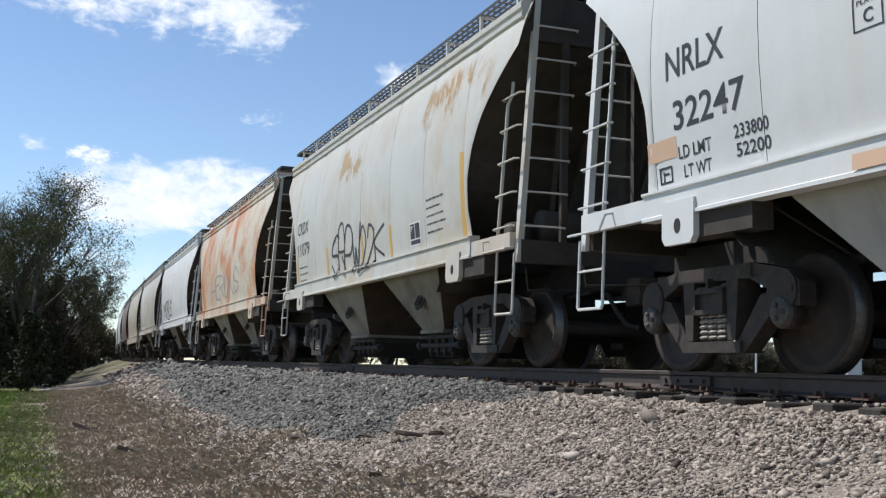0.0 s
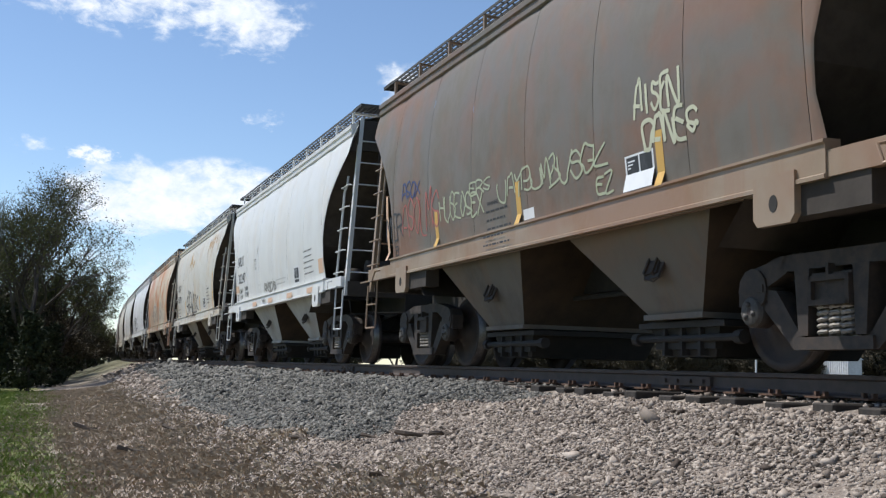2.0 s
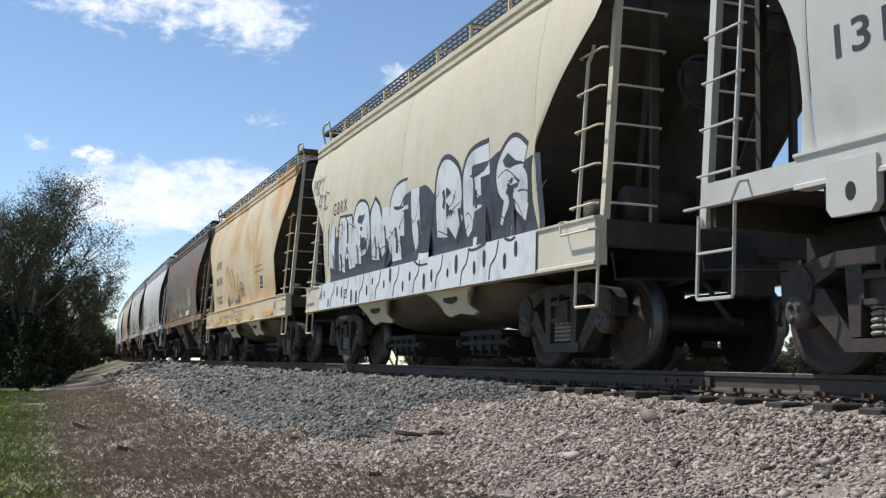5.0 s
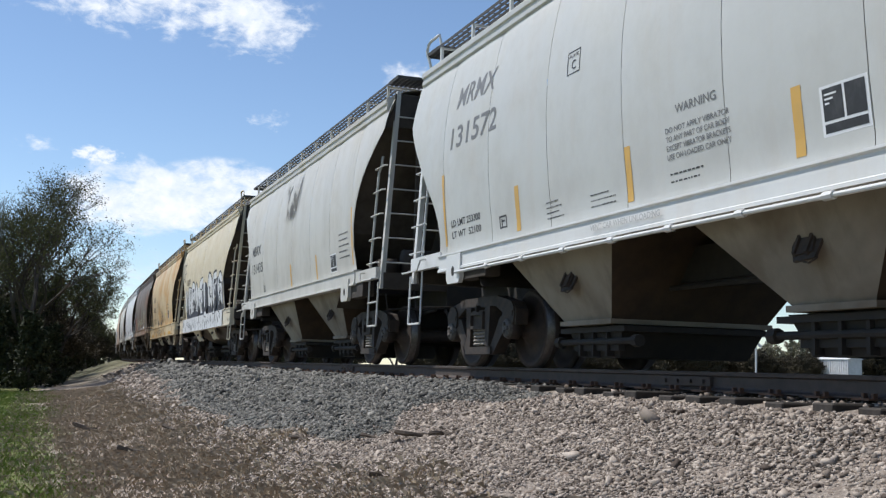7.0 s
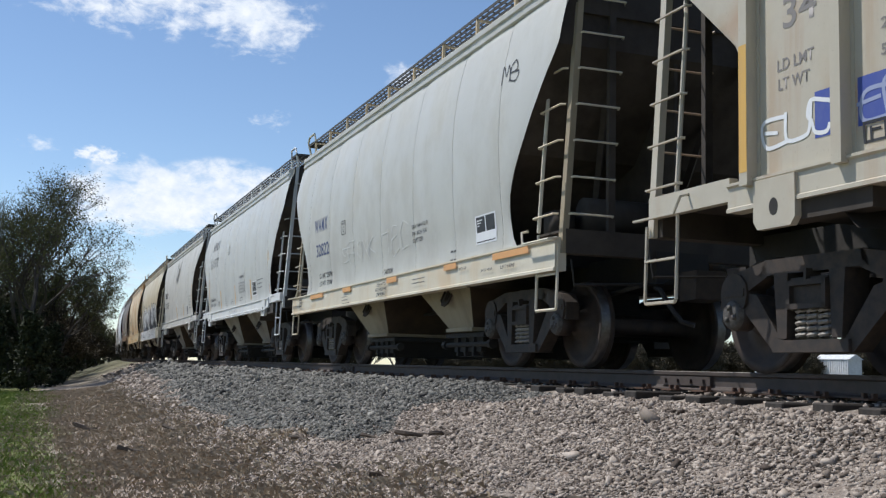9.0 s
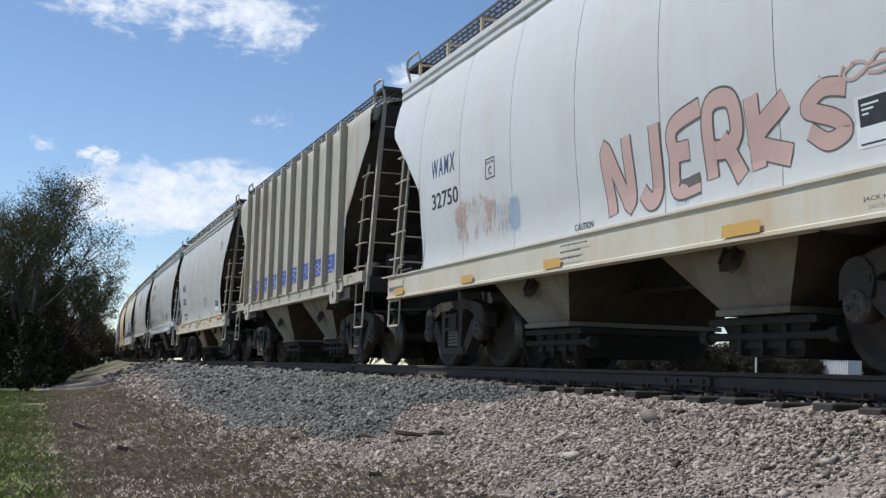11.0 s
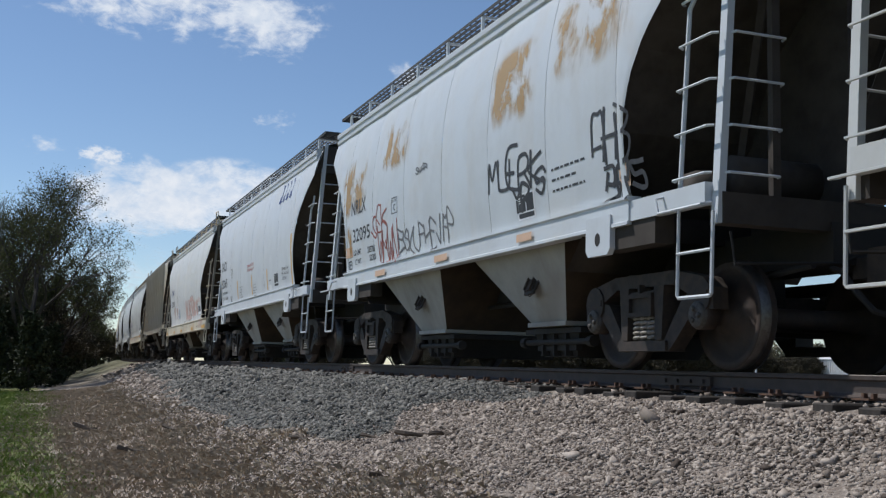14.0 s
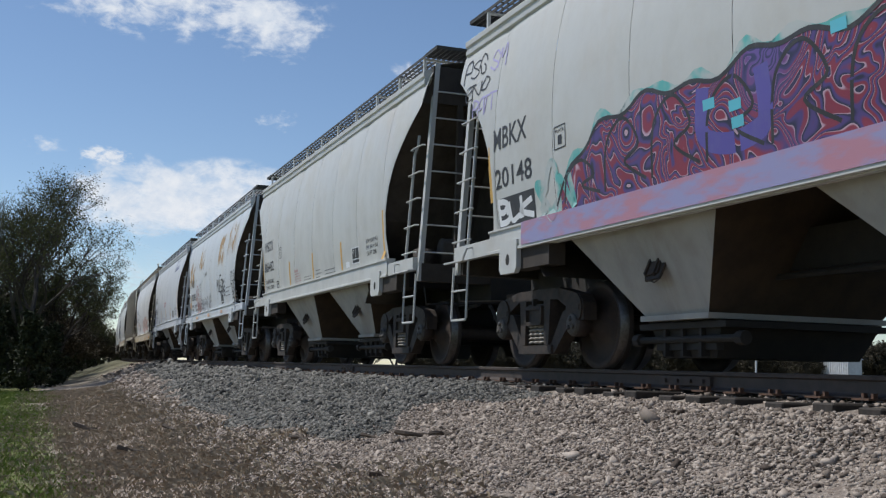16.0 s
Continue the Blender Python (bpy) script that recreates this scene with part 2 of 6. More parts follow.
SILLS = {"slim": (1.35, 1.64, 5.0), "mid": (1.33, 1.60, 5.0), "low": (1.26, 1.50, 5.0), "deep": (1.01, 1.50, 6.38), "skirt": (1.01, 1.37, 6.38)}


def on_side(x, z, style="round", lift=0.006):
    """How far out a mark lies: on the bulging panel or on the sill below it."""
    thin = 0.0022 + 0.35 * max(0.0, lift - 0.004)
    if z <= CAR["sill_top"]:
        return -1.5555 - thin
    cuts = CAR["cuts"]
    k = max(0, min(len(cuts) - 2, int(np.searchsorted(cuts, x)) - 1))
    a, b = max(cuts[k], -side_end(z, style)), min(cuts[k + 1], side_end(z, style))
    f = max(0.0, min(1.0, (x - a) / max(0.01, b - a)))
    return -(side_u(z, style) - 0.010 + 0.010 * (1 - (2 * f - 1) ** 4) + thin)



def sill(bm, sign, kind):
    z0, z1, e = SILLS[kind]
    pts = [(1.40, z0), (1.55, z0), (1.55, z0 + 0.03), (1.535, z0 + 0.04), (1.535, z1 - 0.045), (1.555, z1 - 0.03), (1.555, z1 - 0.008), (1.50, z1), (1.40, z1)]
    prism(bm, [(sign * y, z) for y, z in pts], -e, e)


def end_channel(bm, sign, q):
    a, b = sorted((q * 5.0, q * 6.3))
    c, d = sorted((sign * 1.44, sign * 1.52))
    box(bm, a, b, c, d, 1.36, 1.55)


def jack_pad(bm, sign):
    out = [(-0.24, 1.46), (0.24, 1.46), (0.24, 1.14), (0.19, 1.08), (-0.19, 1.08), (-0.24, 1.14)]
    slab(bm, out, sign * 1.50 if sign > 0 else -1.56, sign * 1.56 if sign > 0 else -1.50)


# a dark disc on the pad stands in for the shaded hole
def lift_hole(bm, sign):
    n = 14
    slab(bm, [(0.05 * math.cos(6.2832 * k / n), 1.24 + 0.066 * math.sin(6.2832 * k / n)) for k in range(n)], min(sign * 1.55, sign * 1.563), max(sign * 1.55, sign * 1.563))


def pad_box(bm, sign):
    a, b = sorted((sign * 1.30, sign * 1.50))
    box(bm, 0.0, 0.95, a, b, 1.12, 1.42)


def bay(bm, x0, x1, b0, b1):
    """One hopper: a funnel from the body down to its gate."""
    z0, z1 = 0.52, 1.64
    top = [(x0, -1.47, z1), (x1, -1.47, z1), (x1, 1.47, z1), (x0, 1.47, z1)]
    bot = [(b0, -0.98, z0), (b1, -0.98, z0), (b1, 0.98, z0), (b0, 0.98, z0)]
    hull8(bm, bot + top)
    # the two lengthwise slopes get the brown that has their shade in it
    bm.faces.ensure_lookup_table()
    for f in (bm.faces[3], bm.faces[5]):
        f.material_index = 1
    box(bm, b0 - 0.05, b1 + 0.05, -1.02, 1.02, z0 - 0.04, z0 + 0.012)


def belly(bm):
    """The round underside of a car without separate hoppers."""
    rows = []
    for i in range(25):
        x = -4.7 + 9.4 * i / 24
        zb = float(np.interp(abs(x), (0, 0.8, 1.4, 2.1, 2.8, 4.7), (0.72, 0.62, 0.5, 0.5, 0.66, 1.4)))
        rows.append([bm.verts.new((x, 1.42 * math.cos(math.pi * k / 12), 1.45 - (1.45 - zb) * math.sin(math.pi * k / 12) ** 0.8)) for k in range(13)])
    for a, b in zip(rows, rows[1:]):
        for k in range(12):
            bm.faces.new((a[k], a[k + 1], b[k + 1], b[k]))


SADDLE = ((-1.0, 1.06), (0.95, 1.06), (0.62, 0.94), (0.52, 0.80), (0.72, 0.70), (0.55, 0.66), (0.1, 0.70), (-0.3, 0.66), (-0.45, 0.72), (-0.5, 0.86), (-0.72, 0.97))


def saddle(bm, q):
    out = [(1.75 * q + x, z) for x, z in SADDLE]
    slab(bm, out, -1.47, -1.43)
    for v in bm.verts:
        v.co.y += (1.06 - v.co.z) * 0.45


# a dark oval laid over the plate stands in for its shaded hole
def saddle_hole(bm, q):
    slab(bm, [(1.72 * q + 0.26 * math.cos(6.2832 * k / 16), 0.90 + 0.07 * math.sin(6.2832 * k / 16)) for k in range(16)], -1.405, -1.39)


def gate(bm):
    """The outlet gate: a deep pan with its operating shaft."""
    hull8(bm, [(-0.42, -0.62, 0.13), (0.42, -0.62, 0.13), (0.42, 1.0, 0.13), (-0.42, 1.0, 0.13), (-0.62, -0.70, 0.47), (0.62, -0.70, 0.47), (0.62, 1.1, 0.47), (-0.62, 1.1, 0.47)])
    box(bm, -0.72, 0.72, -0.74, 1.14, 0.40, 0.455)
    box(bm, -0.5, 0.5, -0.68, -0.60, 0.20, 0.30)
    tube(bm, [(-0.80, -0.70, 0.30), (0.95, -0.70, 0.30)], 0.035, 8)
    for x in (-0.84, 0.86):
        tube(bm, [(x, -0.70, 0.30), (x + 0.1, -0.70, 0.30)], 0.065, 8)
    for x in (-0.3, 0.0, 0.3):
        box(bm, x - 0.02, x + 0.02, -0.72, -0.60, 0.14, 0.42)


def bracket(bm):
    """The cast vibrator bracket on a hopper's sloping face."""
    slab(bm, [(-0.15, 0.15), (0.12, 0.16), (0.17, 0.05), (0.15, -0.15), (-0.08, -0.17), (-0.16, -0.04)], -0.012, 0.012)
    slab(bm, [(-0.11, 0.10), (0.08, 0.12), (0.12, -0.10), (-0.06, -0.12)], -0.03, -0.012)
    for x in (-0.09, 0.05):
        hull8(bm, [(x, -0.05, -0.11), (x + 0.03, -0.05, -0.11), (x + 0.03, -0.01, -0.13), (x, -0.01, -0.13), (x, -0.05, 0.09), (x + 0.03, -0.05, 0.09), (x + 0.03, -0.01, 0.13), (x, -0.01, 0.13)])
    tube(bm, [(-0.05, -0.02, -0.16), (0.12, -0.02, -0.2), (0.2, -0.02, -0.16)], 0.008, 5)


def center_sill(bm):
    box(bm, -6.45, 6.45, -0.33, 0.33, 0.92, 1.28)
    for x in (-TC, TC):
        hull8(bm, [(x - 0.3, -1.45, 1.22), (x + 0.3, -1.45, 1.22), (x + 0.3, 1.45, 1.22), (x - 0.3, 1.45, 1.22),
                   (x - 0.3, -1.45, 1.46), (x + 0.3, -1.45, 1.46), (x + 0.3, 1.45, 1.46), (x - 0.3, 1.45, 1.46)])
        box(bm, x - 0.35, x + 0.35, -0.35, 0.35, 0.66, 0.95)


def end_sill(bm, sign):
    box(bm, min(sign * 6.22, sign * 6.42), max(sign * 6.22, sign * 6.42), -1.42, 1.42, 1.20, 1.46)
    box(bm, min(sign * 5.6, sign * 6.3), max(sign * 5.6, sign * 6.3), -1.40, 1.40, 1.44, 1.465)


def end_web(bm, sign):
    slab(bm, [(sign * x, z) for x, z in ((4.0, 1.25), (6.3, 1.25), (6.3, 3.85), (5.95, 3.56), (5.55, 3.28), (5.2, 3.0), (4.9, 2.5), (4.7, 2.2))], -0.02, 0.02)


def brake_beam(bm):
    for q in (-1, 1):
        prism(bm, [(-0.85, 0.34), (-0.85, 0.46), (0.85, 0.46), (0.85, 0.34)], q * 0.36 - 0.04, q * 0.36 + 0.04)


def train_pipe(bm):
    tube(bm, [(-6.4, -0.5, 0.9), (-5.6, -0.55, 0.82), (-2.5, -0.42, 0.86), (2.5, -0.42, 0.86), (5.6, -0.55, 0.82), (6.4, -0.5, 0.9)], 0.03, 6)


def coupler(bm, sign):
    box(bm, min(sign * 6.4, sign * 6.72), max(sign * 6.4, sign * 6.72), -0.09, 0.09, 0.80, 0.98)
    slab(bm, [(sign * 6.70, 0.72), (sign * 7.02, 0.74), (sign * 7.05, 1.04), (sign * 6.72, 1.04)], -0.19, 0.17)


def air_hose(bm, sign):
    tube(bm, [(sign * 6.45, -0.35, 0.88), (sign * 6.62, -0.38, 0.84), (sign * 6.78, -0.36, 0.66), (sign * 6.92, -0.30, 0.50), (sign * 7.02, -0.2, 0.46)], 0.028, 6)


def cut_lever(bm, sign):
    tube(bm, [(sign * 6.50, -1.40, 1.12), (sign * 6.50, -1.36, 0.86), (sign * 6.52, -0.3, 0.92), (sign * 6.6, -0.05, 1.05)], 0.014, 5)


def corner_post(bm, sign, ys):
    x = sign * 6.36
    y0, y1 = (-1.47, -1.40) if ys < 0 else (1.40, 1.47)
    hull8(bm, [(x - 0.05, y0, 1.20), (x + 0.05, y0, 1.20), (x + 0.05, y1, 1.20), (x - 0.05, y1, 1.20),
               (x - 0.05, y0 + (0.2 if ys < 0 else -0.2), 4.46), (x + 0.05, y0 + (0.2 if ys < 0 else -0.2), 4.46), (x + 0.05, y1 + (0.2 if ys < 0 else -0.2), 4.46), (x - 0.05, y1 + (0.2 if ys < 0 else -0.2), 4.46)])


def ladder_y(z):
    return -1.50 + max(0.0, z - 1.4) * 0.062


def inner_stile(bm, sign):
    x = sign * 5.86
    pts = [(x, ladder_y(z) + 0.0, z) for z in (1.46, 2.2, 3.0, 3.16)] + [(x + sign * 0.06, ladder_y(3.3) + 0.02, 3.28), (x + sign * 0.05, ladder_y(3.4) + 0.03, 3.44)]
    tube(bm, pts, 0.022, 6)


def rung(bm, sign):
    x0, x1 = sign * 5.82, sign * 6.36
    tube(bm, [(x0, 0.0, 0.0), (x0 + sign * 0.03, -0.05, 0.0), (x1 - sign * 0.03, -0.05, 0.0), (x1, 0.0, 0.0)], 0.0125, 5)


def end_rung(bm, sign):
    x = sign * 6.38
    tube(bm, [(x, -1.42, 0), (x + sign * 0.07, -1.40, 0), (x + sign * 0.07, -0.90, 0), (x, -0.88, 0)], 0.0125, 5)


def stirrup(bm, sign):
    a, b = sign * 5.84, sign * 6.38
    tube(bm, [(a, -1.49, 1.44), (a, -1.51, 0.62), (a + sign * 0.02, -1.51, 0.60), (b - sign * 0.02, -1.51, 0.60), (b, -1.51, 0.62), (b, -1.49, 1.30)], 0.017, 5)
    tube(bm, [(a, -1.51, 0.98), (b, -1.51, 0.98)], 0.014, 5)


def grab_iron(bm, sign):
    a, b = sign * 5.62, sign * 6.40
    tube(bm, [(a, -1.52, 1.50), (a, -1.60, 1.48), (a + sign * 0.08, -1.62, 1.34), (b, -1.62, 1.34), (b, -1.52, 1.36)], 0.014, 5)


def end_frame(bm, sign):
    x = sign * 6.36
    for y in (-0.86, 0.86):
        box(bm, x - 0.035, x + 0.035, y - 0.04, y + 0.04, 1.40, 4.42)
    box(bm, x - 0.03, x + 0.03, -1.30, 1.30, 3.86, 4.42)
    tube(bm, [(sign * 6.3, -0.8, 3.9), (sign * 5.2, -0.5, 1.5)], 0.05, 4)
    tube(bm, [(sign * 6.3, 0.8, 3.9), (sign * 5.2, 0.5, 1.5)], 0.05, 4)


def end_shelf(bm, sign):
    """Air tank and valve on the end platform."""
    tube(bm, [(sign * 5.75, -0.9, 1.72), (sign * 5.75, 0.5, 1.72)], 0.20, 12)
    box(bm, sign * 5.6 - 0.15, sign * 5.6 + 0.15, -1.25, -1.0, 1.46, 1.75)


def board(bm, sign):
    """Running board along the roof: an open grating of bars."""
    y0, y1 = (-1.29, -0.72) if sign < 0 else (0.72, 1.29)
    n = 8
    for i in range(n):
        y = y0 + (y1 - y0) * i / (n - 1)
        box(bm, -6.5, 6.5, y - 0.006, y + 0.006, 4.66, 4.70)
    for i in range(66):
        x = -6.5 + 13.0 * i / 65
        box(bm, x - 0.012, x + 0.012, y0, y1, 4.694, 4.706)


def end_board(bm, sign):
    for i in range(9):
        x = sign * (5.95 + 0.55 * i / 8)
        box(bm, x - 0.008, x + 0.008, -1.29, 1.29, 4.66, 4.702)
    for i in range(16):
        y = -1.29 + 2.58 * i / 15
        box(bm, min(sign * 5.95, sign * 6.5), max(sign * 5.95, sign * 6.5), y - 0.01, y + 0.01, 4.694, 4.707)


def board_post(bm, sign):
    y = sign * 1.27
    box(bm, -0.022, 0.022, y - 0.02, y + 0.02, 4.42, 4.67)
    box(bm, -0.018, 0.018, min(sign * 0.75, y), max(sign * 0.75, y), 4.63, 4.66)


def roof_grab(bm, sign):
    tube(bm, [(sign * 6.42, -1.22, 4.40), (sign * 6.46, -1.30, 4.74), (sign * 6.40, -1.30, 4.83), (sign * 6.30, -1.30, 4.86), (sign * 5.9, -1.30, 4.86), (sign * 5.85, -1.28, 4.70)], 0.022, 6)


def hatch(bm):
    hull8(bm, [(-0.95, -0.42, 4.58), (0.95, -0.42, 4.58), (0.95, 0.42, 4.58), (-0.95, 0.42, 4.58), (-0.9, -0.36, 4.72), (0.9, -0.36, 4.72), (0.9, 0.36, 4.72), (-0.9, 0.36, 4.72)])


def brake_wheel(bm):
    n = 20
    ring = [(6.48, -0.35 + 0.28 * math.cos(6.2832 * i / n), 2.95 + 0.28 * math.sin(6.2832 * i / n)) for i in range(n + 1)]
    tube(bm, ring, 0.018, 6)
    for k in range(5):
        a = 6.2832 * k / 5
        tube(bm, [(6.46, -0.35, 2.95), (6.48, -0.35 + 0.28 * math.cos(a), 2.95 + 0.28 * math.sin(a))], 0.014, 5)


def brake_housing(bm):
    hull8(bm, [(6.36, -0.52, 2.66), (6.46, -0.48, 2.72), (6.46, -0.22, 2.72), (6.36, -0.18, 2.66), (6.36, -0.50, 3.20), (6.46, -0.44, 3.12), (6.46, -0.26, 3.12), (6.36, -0.20, 3.20)])


def brake_rod(bm):
    tube(bm, [(6.40, -0.35, 2.7), (6.40, -0.35, 1.3)], 0.025, 6)


def rib(bm):
    hull8(bm, [(-0.085, -1.505, 1.44), (0.085, -1.505, 1.44), (0.085, -1.49, 1.44), (-0.085, -1.49, 1.44),
               (-0.085, -1.505, 4.40), (0.085, -1.505, 4.40), (0.085, -1.49, 4.40), (-0.085, -1.49, 4.40)])
    box(bm, -0.05, 0.05, -1.60, -1.50, 1.44, 4.40)


# ---- trucks
def bolster(bm):
    box(bm, -0.20, 0.20, -1.12, 1.12, 0.46, 0.70)
    tube(bm, [(0, 0, 0.66), (0, 0, 0.80)], 0.2, 12)
    for x in (-0.45, 0.45):
        box(bm, x - 0.05, x + 0.05, -0.85, 0.85, 0.36, 0.46)


def side_frame(bm, sign):
    y0, y1 = sorted((sign * 0.94, sign * 1.10))
    z0, z1 = sorted((sign * 0.90, sign * 1.13))
    slab(bm, [(-0.60, 0.74), (-0.52, 0.86), (0.52, 0.86), (0.60, 0.74)], y0, y1)
    for q in (-1, 1):
        o = lambda pts: [(q * x, z) for x, z in (pts if q > 0 else pts[::-1])]
        slab(bm, o([(0.50, 0.86), (0.50, 0.73), (0.72, 0.64), (0.72, 0.50), (0.76, 0.50), (0.80, 0.63), (0.98, 0.63), (1.02, 0.50), (1.08, 0.50), (1.07, 0.68), (0.98, 0.77)]), y0, y1)
        slab(bm, o([(0.30, 0.16), (0.42, 0.16), (0.80, 0.50), (0.72, 0.62), (0.62, 0.60), (0.36, 0.28), (0.30, 0.26)]), y0, y1)
        slab(bm, o([(0.24, 0.26), (0.34, 0.26), (0.38, 0.74), (0.22, 0.74)]), z0, z1)
        slab(bm, o([(0.75, 0.60), (0.75, 0.66), (1.02, 0.66), (1.02, 0.60)]), z0, z1)
    slab(bm, [(-0.40, 0.16), (-0.40, 0.25), (0.40, 0.25), (0.40, 0.16)], z0, z1)
    b0, b1 = sorted((sign * 1.02, sign * 1.16))
    for x0, x1, a, b in ((-0.20, 0.20, 0.47, 0.51), (-0.20, 0.20, 0.64, 0.68), (-0.21, -0.17, 0.47, 0.68), (0.17, 0.21, 0.47, 0.68), (-0.015, 0.015, 0.68, 0.76)):
        slab(bm, [(x0, a), (x0, b), (x1, b), (x1, a)], b0, b1)
    for q in (-1, 1):
        tube(bm, [(q * 0.889, sign * 0.93, 0.62), (q * 0.889, sign * 1.12, 0.62)], 0.17, 12)


def spring(bm):
    pts = []
    for i in range(46):
        a = 6.2832 * i / 9
        pts.append((0.055 * math.cos(a), 0.055 * math.sin(a), 0.25 + 0.22 * i / 45))
    tube(bm, pts, 0.016, 5)


def wheelset(bm):
    half = [(-1.15, 0.03), (-1.15, 0.10), (-1.135, 0.112), (-1.12, 0.112), (-1.11, 0.125), (-0.98, 0.125), (-0.96, 0.09), (-0.87, 0.09), (-0.86, 0.14), (-0.80, 0.17),
            (-0.74, 0.35), (-0.80, 0.385), (-0.805, 0.452), (-0.70, 0.457), (-0.67, 0.485), (-0.65, 0.47), (-0.65, 0.38), (-0.70, 0.35), (-0.70, 0.12), (-0.4, 0.085)]
    prof = half + [(-y, r) for y, r in half[::-1]]
    mats = [2 if -1.2 < (a[0] + b[0]) / 2 < -1.11 else (1 if 0.69 < abs((a[0] + b[0]) / 2) < 0.81 and a[1] > 0.44 and b[1] > 0.44 else 0) for a, b in zip(prof, prof[1:])]
    lathe(bm, [(y, r * 1.07) for y, r in prof], 0, 0, 36, mats)
    for k in range(3):
        a = 6.2832 * k / 3
        x, z = 0.06 * math.cos(a), 0.06 * math.sin(a)
        box(bm, x - 0.02, x + 0.02, -1.168, -1.14, z - 0.02, z + 0.02, 2)


WHEELS = []
TRUCK = 1.07
AXLE, WHEEL_R = 0.951, 0.489


def enlarged(build):
    """The same part on the heavier truck."""
    def made(bm):
        build(bm)
        for v in bm.verts:
            v.co.x *= TRUCK
            v.co.z *= TRUCK
    return made


def truck(car, x, tint):
    t = shared("truck", ("truck", "bolster"), enlarged(bolster), M_IRON, car, "dark cast-iron two-axle truck", loc=(x, 0, 0))
    for s in (-1, 1):
        shared("side_frame", ("side_frame", s), enlarged(lambda bm: side_frame(bm, s)), tint, t, loc=(0, 0, 0))
    for sx in (-0.13, 0.0, 0.13):
        shared("spring", "spring", enlarged(spring), M_SPRING, t, "grey coil spring", loc=(sx, -1.06, 0))
    for q in (-AXLE, AXLE):
        w = shared("wheelset", "wheelset", wheelset, [M_WHEEL, M_TREAD, M_CAP], t, "steel wheelset with bright tread", True, (q, 0, WHEEL_R))
        WHEELS.append((w, q))


# ---- lettering and marks that follow the side's curve
def words(car, text, x0, x1, z0, z1, material=None, style="round", lean=0.0, wider=0.0):
    """Stencilled words that fill the stretch x0 to x1 and the height z0 to z1 of the side."""
    cu = bpy.data.curves.new("lettering", "FONT")
    cu.body, cu.size, cu.resolution_u, cu.offset, cu.space_character = text, 1.0, 3, 0.012, 1.0 + 4 * wider
    tmp = bpy.data.objects.new("lettering", cu)
    scene.collection.objects.link(tmp)
    me = bpy.data.meshes.new_from_object(tmp.evaluated_get(bpy.context.evaluated_depsgraph_get()))
    bpy.data.objects.remove(tmp)
    xs, ys = [v.co.x for v in me.vertices], [v.co.y for v in me.vertices]
    a, b, lo, hi = min(xs), max(xs), min(ys), max(ys)
    for v in me.vertices:
        f, g = (v.co.x - a) / (b - a), (v.co.y - lo) / (hi - lo)
        z = z0 + (z1 - z0) * g
        x = x0 + CAR["datum"] + (x1 - x0) * f + lean * (z - z0)
        v.co = (x, on_side(x, z, style), z)
    me.materials.clear()
    me.materials.append(material or M_LET)
    ob = new("lettering", me)
    ob.parent = car
    return ob


def wrap_bar(car, x0, x1, z0, z1, material, style="round", name="marking", lift=0.005, label=""):
    bm = bmesh.new()
    d, n, m = CAR["datum"], max(1, int((z1 - z0) / 0.12)), max(1, int((x1 - x0) / 0.12))
    rows = []
    for i in range(n + 1):
        z = z0 + (z1 - z0) * i / n
        rows.append([bm.verts.new((x0 + d + (x1 - x0) * j / m, on_side(x0 + d + (x1 - x0) * j / m, z, style, lift), z)) for j in range(m + 1)])
    for a, b in zip(rows, rows[1:]):
        for j in range(m):
            bm.faces.new((a[j], a[j + 1], b[j + 1], b[j]))
    return part(name, bm, material, car, label)


def stroke(bm, pts, w, style, lift, mat=0):
    """A sprayed line of width w through (x, z) points, lying on the side."""
    out = []
    for i, (x, z) in enumerate(pts):
        a, b = pts[max(i - 1, 0)], pts[min(i + 1, len(pts) - 1)]
        dx, dz = b[0] - a[0], b[1] - a[1]
        l = math.hypot(dx, dz) or 1.0
        row = []
        for k in (-0.5, 0.5):
            zz = z + k * w * dx / l
            xx = x - k * w * dz / l
            row.append(bm.verts.new((xx, on_side(xx, zz, style, lift), zz)))
        out.append(row)
    for a, b in zip(out, out[1:]):
        bm.faces.new((a[0], b[0], b[1], a[1])).material_index = mat


def curve_pts(keys, per=6):
    keys = [Vector((k[0], k[1])) for k in keys]
    out = []
    for i in range(len(keys) - 1):
        p0, p1, p2, p3 = keys[max(i - 1, 0)], keys[i], keys[i + 1], keys[min(i + 2, len(keys) - 1)]
        for j in range(per):
            t = j / per
            out.append(tuple(0.5 * ((2 * p1) + (p2 - p0) * t + (2 * p0 - 5 * p1 + 4 * p2 - p3) * t * t + (3 * p1 - p0 - 3 * p2 + p3) * t ** 3)))
    return out + [tuple(keys[-1])]


def fill(bm, top, bottom, x0, x1, style, lift, mat=0, n=40, rows=8):
    """A painted field between two outlines given as functions of x."""
    grid = []
    for i in range(n + 1):
        x = x0 + (x1 - x0) * i / n
        a, b = bottom(x), max(top(x), bottom(x) + 0.02)
        col = []
        for j in range(rows + 1):
            z = a + (b - a) * j / rows
            col.append(bm.verts.new((x, on_side(x, z, style, lift), z)))
        grid.append(col)
    for a, b in zip(grid, grid[1:]):
        for j in range(rows):
            bm.faces.new((a[j], b[j], b[j + 1], a[j + 1])).material_index = mat


